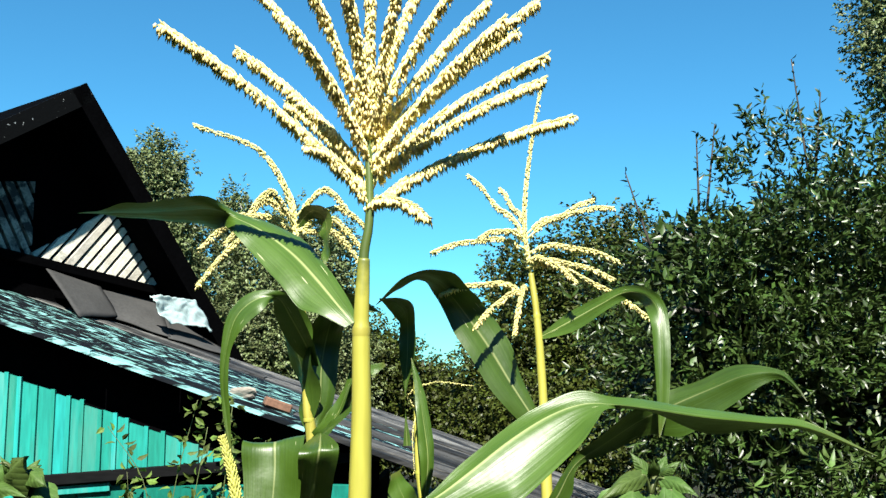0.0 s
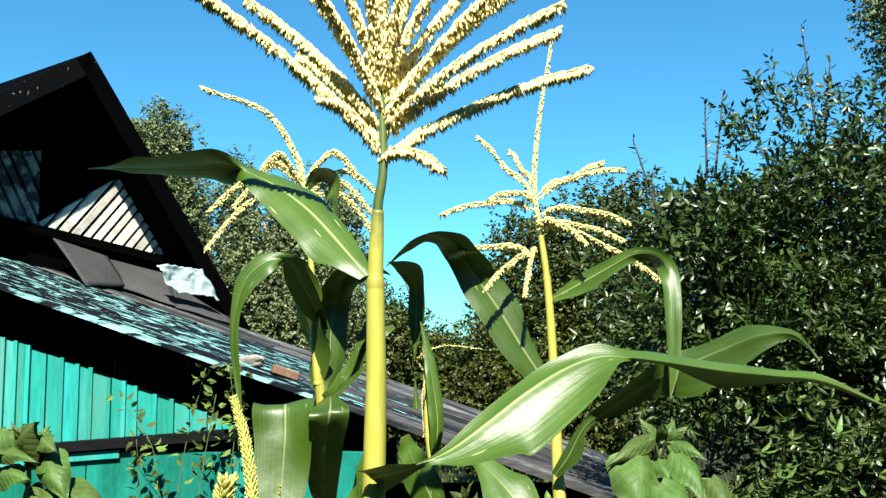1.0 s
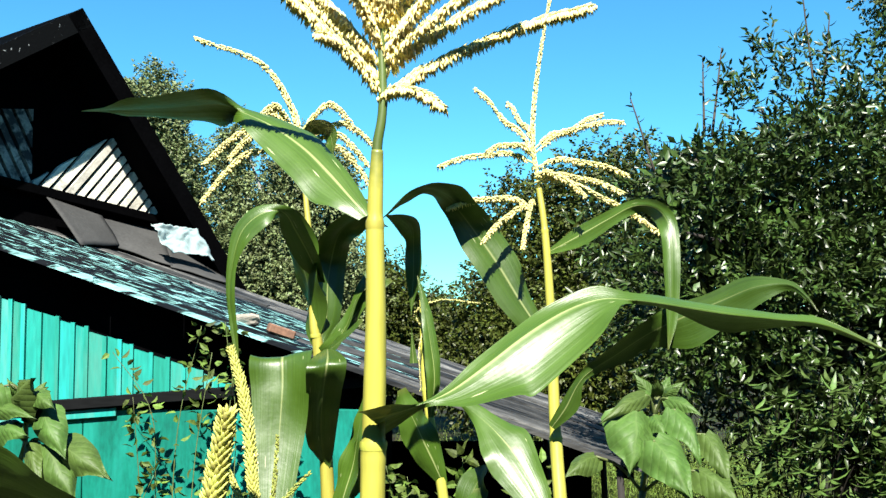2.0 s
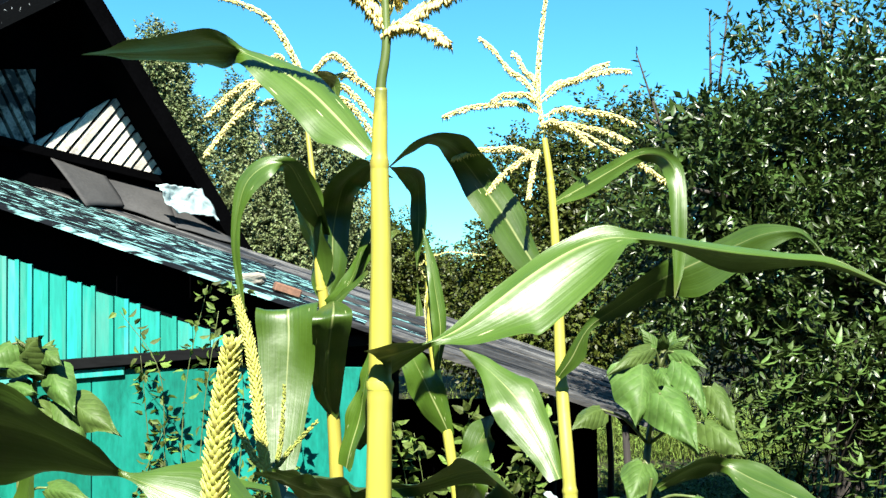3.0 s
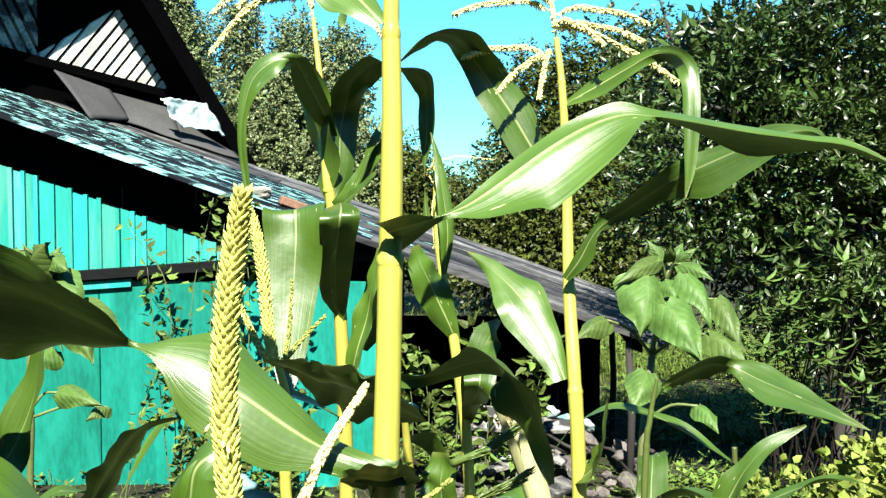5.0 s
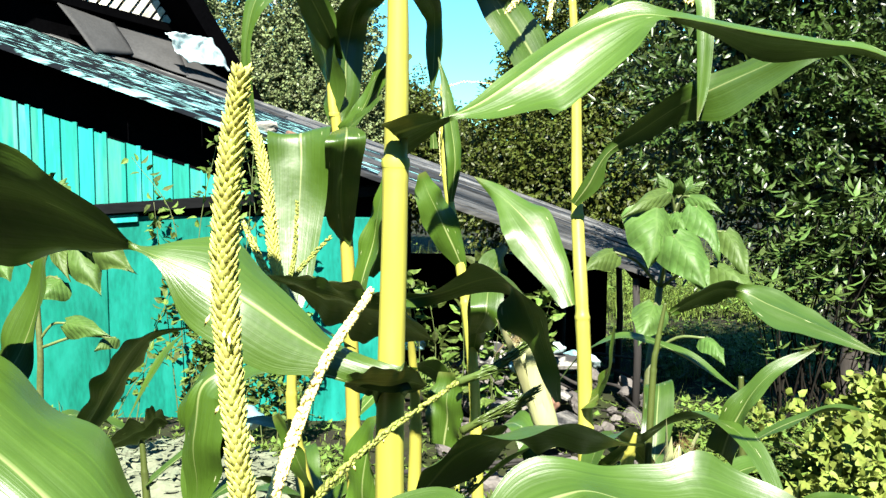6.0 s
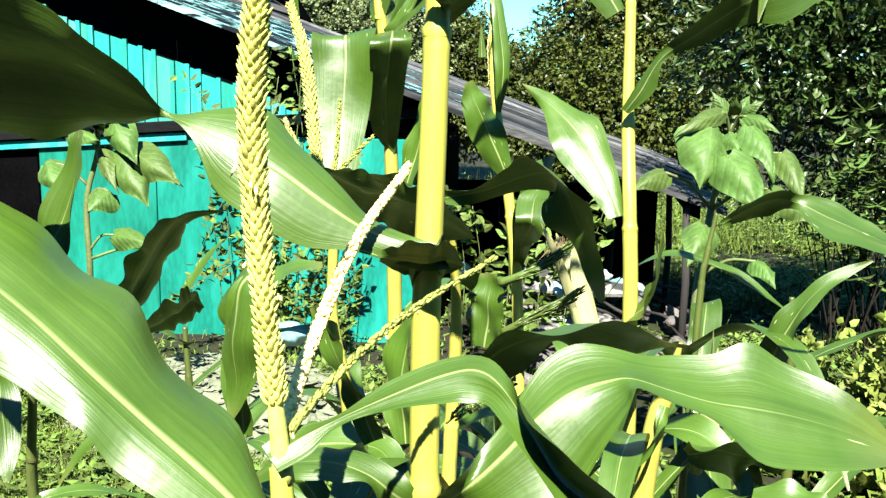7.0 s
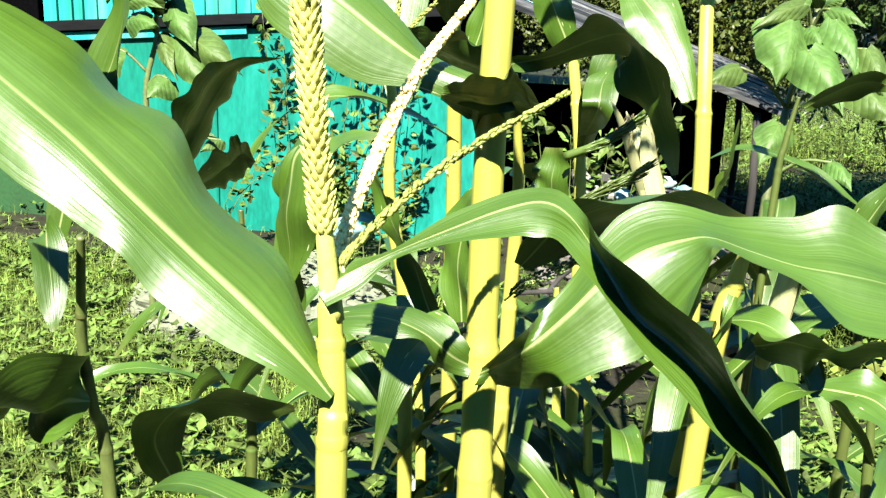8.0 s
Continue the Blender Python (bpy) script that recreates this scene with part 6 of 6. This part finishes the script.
# ---- heaps and odds and ends ----
def heap(at, size, height, seed):
    r = random.Random(seed)
    sc = Scatter()
    for k in range(900):
        a, q = r.uniform(0, 6.3), math.sqrt(r.random())
        p = Vector((at[0] + math.cos(a) * q * size[0], at[1] + math.sin(a) * q * size[1], ground_z(*at) + height * math.sqrt(max(0, 1 - q * q)) * 1.06 + r.uniform(-0.005, 0.02)))
        b = r.uniform(0, 6.3)
        sc.leaf(p, (math.cos(b), math.sin(b), r.uniform(-0.15, 0.1)), (-math.sin(b), math.cos(b), r.uniform(-0.3, 0.3)), r.uniform(0.02, 0.09), r.uniform(0.006, 0.03), r.uniform(-0.1, 0.15))
    bm = bmesh.new()
    bmesh.ops.create_icosphere(bm, subdivisions=6, radius=1)
    for v in bm.verts:
        d = v.co.copy()
        k = 1 + 0.15 * noise.noise(d * 3) + 0.10 * abs(noise.noise(d * 7)) + 0.05 * abs(noise.noise(d * 16 + Vector((4, 0, 0))))
        v.co = Vector((at[0] + d.x * size[0] * k, at[1] + d.y * size[1] * k, ground_z(*at) - 0.02 + max(d.z, -0.1) * height * k))
    t = thing("compost_heap", (at[0], at[1], ground_z(*at)), "heap of dry grey leaves and stems", "compost heap")
    part("core", bm, M_LITTER, t)
    tagged(part("litter", sc.mesh("litter"), M_LITTER, t), kind="stuff")


heap((-1.2, 3.8), (0.6, 0.42), 0.26, 3)


def lump(name, at, size, mat, label, category, seed, group=""):
    bm = bmesh.new()
    bmesh.ops.create_icosphere(bm, subdivisions=3, radius=1)
    r = random.Random(seed)
    turn = Euler((r.uniform(0, 1), r.uniform(0, 1), r.uniform(0, 3))).to_matrix()
    for v in bm.verts:
        d = v.co.copy()
        k = 1 + 0.35 * noise.noise(d * 1.4 + Vector((seed, 0, 0))) + 0.12 * noise.noise(d * 4 + Vector((0, seed, 0)))
        v.co = Vector(at) + turn @ Vector((d.x * size[0] * k, d.y * size[1] * k, d.z * size[2] * k))
    ob = single(name, bm, mat, label, category, group)
    for p in ob.data.polygons:
        p.use_smooth = name != "stone"
    return ob


for k in range(90):
    x, y = rng.uniform(-0.15, 1.0), rng.uniform(3.7, 6.9)
    s = rng.uniform(0.03, 0.10)
    lump("stone", (x, y, ground_z(x, y) + s * 0.35 + (rng.uniform(0, 0.12) if y > 5 else 0)), (s, s * 0.8, s * 0.55), M_STONE, "rough broken stone on the rubble heap", "stone", k, "rubble under the roof")
for k in range(26):
    x, y, a, n = rng.uniform(-0.2, 1.0), rng.uniform(3.8, 6.6), rng.uniform(0, 3.1), rng.uniform(0.15, 0.4)
    z = ground_z(x, y) + rng.uniform(0.05, 0.16)
    v, f = tube([(x - math.cos(a) * n, y - math.sin(a) * n, z), (x, y, z + rng.uniform(0, 0.05)), (x + math.cos(a) * n, y + math.sin(a) * n, z + rng.uniform(-0.03, 0.08))], [0.012, 0.011, 0.008], 6)
    single("stick", as_mesh("stick", v, f), M_WOOD, "grey dead branch thrown on the rubble", "stick", "sticks on the rubble")
for k, (x, y, z, s, m) in enumerate(((0.225, 5.1, 0.27, 0.085, M_BLUE), (0.438, 5.4, 0.30, 0.06, M_WHITE), (0.536, 5.3, 0.27, 0.07, M_BLUE), (-0.32, 5.2, 0.36, 0.06, M_BLUE), (0.624, 5.2, 0.28, 0.05, M_WHITE), (-0.92, 3.85, 0.34, 0.09, M_BLUE))):
    lump("plastic_bag", (x, y, z), (s, s * 0.8, s * 0.5), m, "crumpled pale plastic bag on the ground", "plastic bag", 60 + k, "plastic bags")
brick = box((-0.075, -0.05, 0), (0.075, 0.05, 0.05), 0.008)
bmesh.ops.transform(brick, matrix=Matrix.Translation((-0.98, 5.42, roof_z(-0.98, 5.42) + 0.036)) @ Euler((0.05, 0.33, 0.35)).to_matrix().to_4x4(), verts=brick.verts[:])
single("brick", brick, M_BRICK, "red brick lying on the shed roof", "brick")
lump("stone", (-1.17, 5.45, roof_z(-1.17, 5.45) + 0.05), (0.09, 0.05, 0.03), M_CLOTH, "pale flat stone lying on the shed roof", "stone", 78)


# ---- twigs climbing before the shed wall ----
def climber(line, leaf, count, seed, label):
    r = random.Random(seed)
    t = thing("climbing_weed", (line[0][0], line[0][1], ground_z(line[0][0], line[0][1])), label, "climbing weed", "weeds at the shed wall")
    pts = smooth_line(line, 20)
    part("stem", as_mesh("stem", *tube(pts, np.linspace(0.0035, 0.0015, 21), 5)), M_SUNSTEM, t)
    sc = Scatter()
    for k in range(count):
        i = r.randint(5, 20)
        out = Vector((r.gauss(0, 1), r.gauss(0, 0.6), r.gauss(0.1, 0.5))).normalized()
        sc.leaf(Vector(pts[i]) + out * 0.02, out, (r.gauss(0, 1), r.gauss(0, 1), 0.3), leaf * r.uniform(0.7, 1.2), leaf * 0.55, 0.25)
    tagged(part("foliage", sc.mesh("foliage"), M_WEED, t), kind="stuff")


for k, pts in enumerate((
    [(-1.5, 5.0, -0.1), (-1.52, 5.0, 0.6), (-1.55, 5.0, 1.05), (-1.75, 5.0, 1.35)], [(-1.55, 5.05, -0.1), (-1.62, 5.05, 0.7), (-1.66, 5.05, 1.12)], [(-1.35, 4.9, -0.1), (-1.3, 4.9, 0.8), (-1.22, 4.9, 1.35)],
    [(-1.3, 4.9, -0.1), (-1.15, 4.9, 0.9), (-1.1, 4.9, 1.45)], [(-1.75, 4.9, -0.1), (-1.65, 4.9, 0.4), (-1.5, 4.9, 0.75)], [(-1.9, 4.9, -0.1), (-1.7, 4.9, 0.25), (-1.4, 4.9, 0.45)], [(-1.2, 4.8, -0.1), (-1.05, 4.8, 0.5), (-0.85, 4.8, 0.8)],
    [(-1.1, 5.0, -0.1), (-1.02, 5.0, 0.8), (-0.95, 5.0, 1.28)], [(-0.95, 5.0, -0.1), (-0.88, 5.0, 0.8), (-0.92, 5.0, 1.2)], [(-1.45, 5.0, -0.1), (-1.42, 5.0, 0.9), (-1.3, 5.0, 1.48)], [(-1.2, 5.0, -0.1), (-1.12, 5.0, 0.9), (-1.18, 5.0, 1.5)],
)):
    climber(pts, 0.055, 46, k + 1, "thin climbing weed with small green leaves")

# dry weeds in the shade at the open end of the shed
for k in range(9):
    x, y, h = -0.32 + 0.075 * k, 5.0 + 0.25 * math.sin(2.3 * k), 0.62 + 0.2 * math.sin(1.7 * k + 1)
    climber([(x, y, -0.1), (x + 0.03, y, h * 0.5), (x - 0.04 + 0.02 * k, y - 0.05, h)], 0.075, 60, 40 + k, "leafy weed at the open end of the shed")


# ---- tall shrub with whorls of narrow leaves before the fruit tree ----
def whorl_shrub(base, spots, label):
    r = random.Random(17)
    t = thing("shrub", (base[0], base[1], ground_z(*base)), label, "shrub")
    sc = Scatter()
    for x, y, z in spots:
        foot = Vector((base[0] + r.uniform(-0.25, 0.25), base[1] + r.uniform(-0.1, 0.1), -0.1))
        tip = Vector((x, y, z))
        line = smooth_line([foot, foot.lerp(tip, 0.5) + Vector((r.uniform(-0.08, 0.08), 0.1, 0.08)), tip], 10)
        part("stem", as_mesh("stem", *tube(line, np.linspace(0.005, 0.002, 11), 5)), M_TWIG, t)
        for i, n in ((10, 9), (9, 7), (8, 6), (6, 4)):
            for k in range(n):
                a = 6.28 * k / n + r.uniform(-0.3, 0.3)
                out = Vector((math.cos(a), 0.8 * math.sin(a) - 0.25, r.uniform(-0.7, 0.5))).normalized()
                sc.leaf(line[i], out, (-math.sin(a), math.cos(a), 0.1), r.uniform(0.05, 0.085), r.uniform(0.02, 0.031), r.uniform(0.1, 0.5))
    tagged(part("foliage", sc.mesh("foliage", True), M_SPRAY, t), kind="stuff")


spots = [(1.12 + 0.72 * rng.random(), 4.12 + rng.uniform(-0.12, 0.2), 0.74 + 0.62 * rng.random()) for k in range(40)]
whorl_shrub((1.5, 4.3), spots, "tall green shrub with whorls of narrow leaves")

# tangled weeds before the foot of the shed wall
for k in range(10):
    x, y, h = -1.42 + 0.06 * k, 4.82 + 0.09 * math.sin(3.1 * k), 0.42 + 0.16 * math.sin(2.1 * k)
    climber([(x, y, -0.1), (x + 0.04 * math.sin(k), y, h * 0.5), (x + 0.09 * math.cos(2 * k), y - 0.03, h)], 0.05, 110, 70 + k, "tangled small-leaved weed against the shed wall")
for k, (x, y, z, size, turn) in enumerate(((0.08, 5.15, 0.327, (0.13, 0.09, 0.014), (0.5, 0.1, 0.2)), (0.47, 5.25, 0.27, (0.11, 0.06, 0.014), (0.4, -0.1, -0.3)), (0.13, 4.95, 0.13, (0.16, 0.05, 0.012), (0.2, -0.15, 0.4)), (0.30, 5.1, 0.2, (0.22, 0.035, 0.01), (0.1, 0.3, -0.5)), (0.42, 4.7, 0.1, (0.14, 0.06, 0.012), (0.3, 0.1, 1.0)), (0.05, 5.3, 0.22, (0.2, 0.04, 0.012), (-0.2, -0.25, 0.1)))):
    bm = box([-c for c in size], size, 0.004)
    bmesh.ops.transform(bm, matrix=Matrix.Translation((x, y, z)) @ Euler(turn).to_matrix().to_4x4(), verts=bm.verts[:])
    single("plank", bm, M_GREY_BOARD, "grey broken plank on the rubble heap", "plank", "planks on the rubble")
lump("brick", (0.36, 4.85, 0.14), (0.08, 0.05, 0.04), M_BRICK, "broken red brick on the rubble heap", "brick", 91)
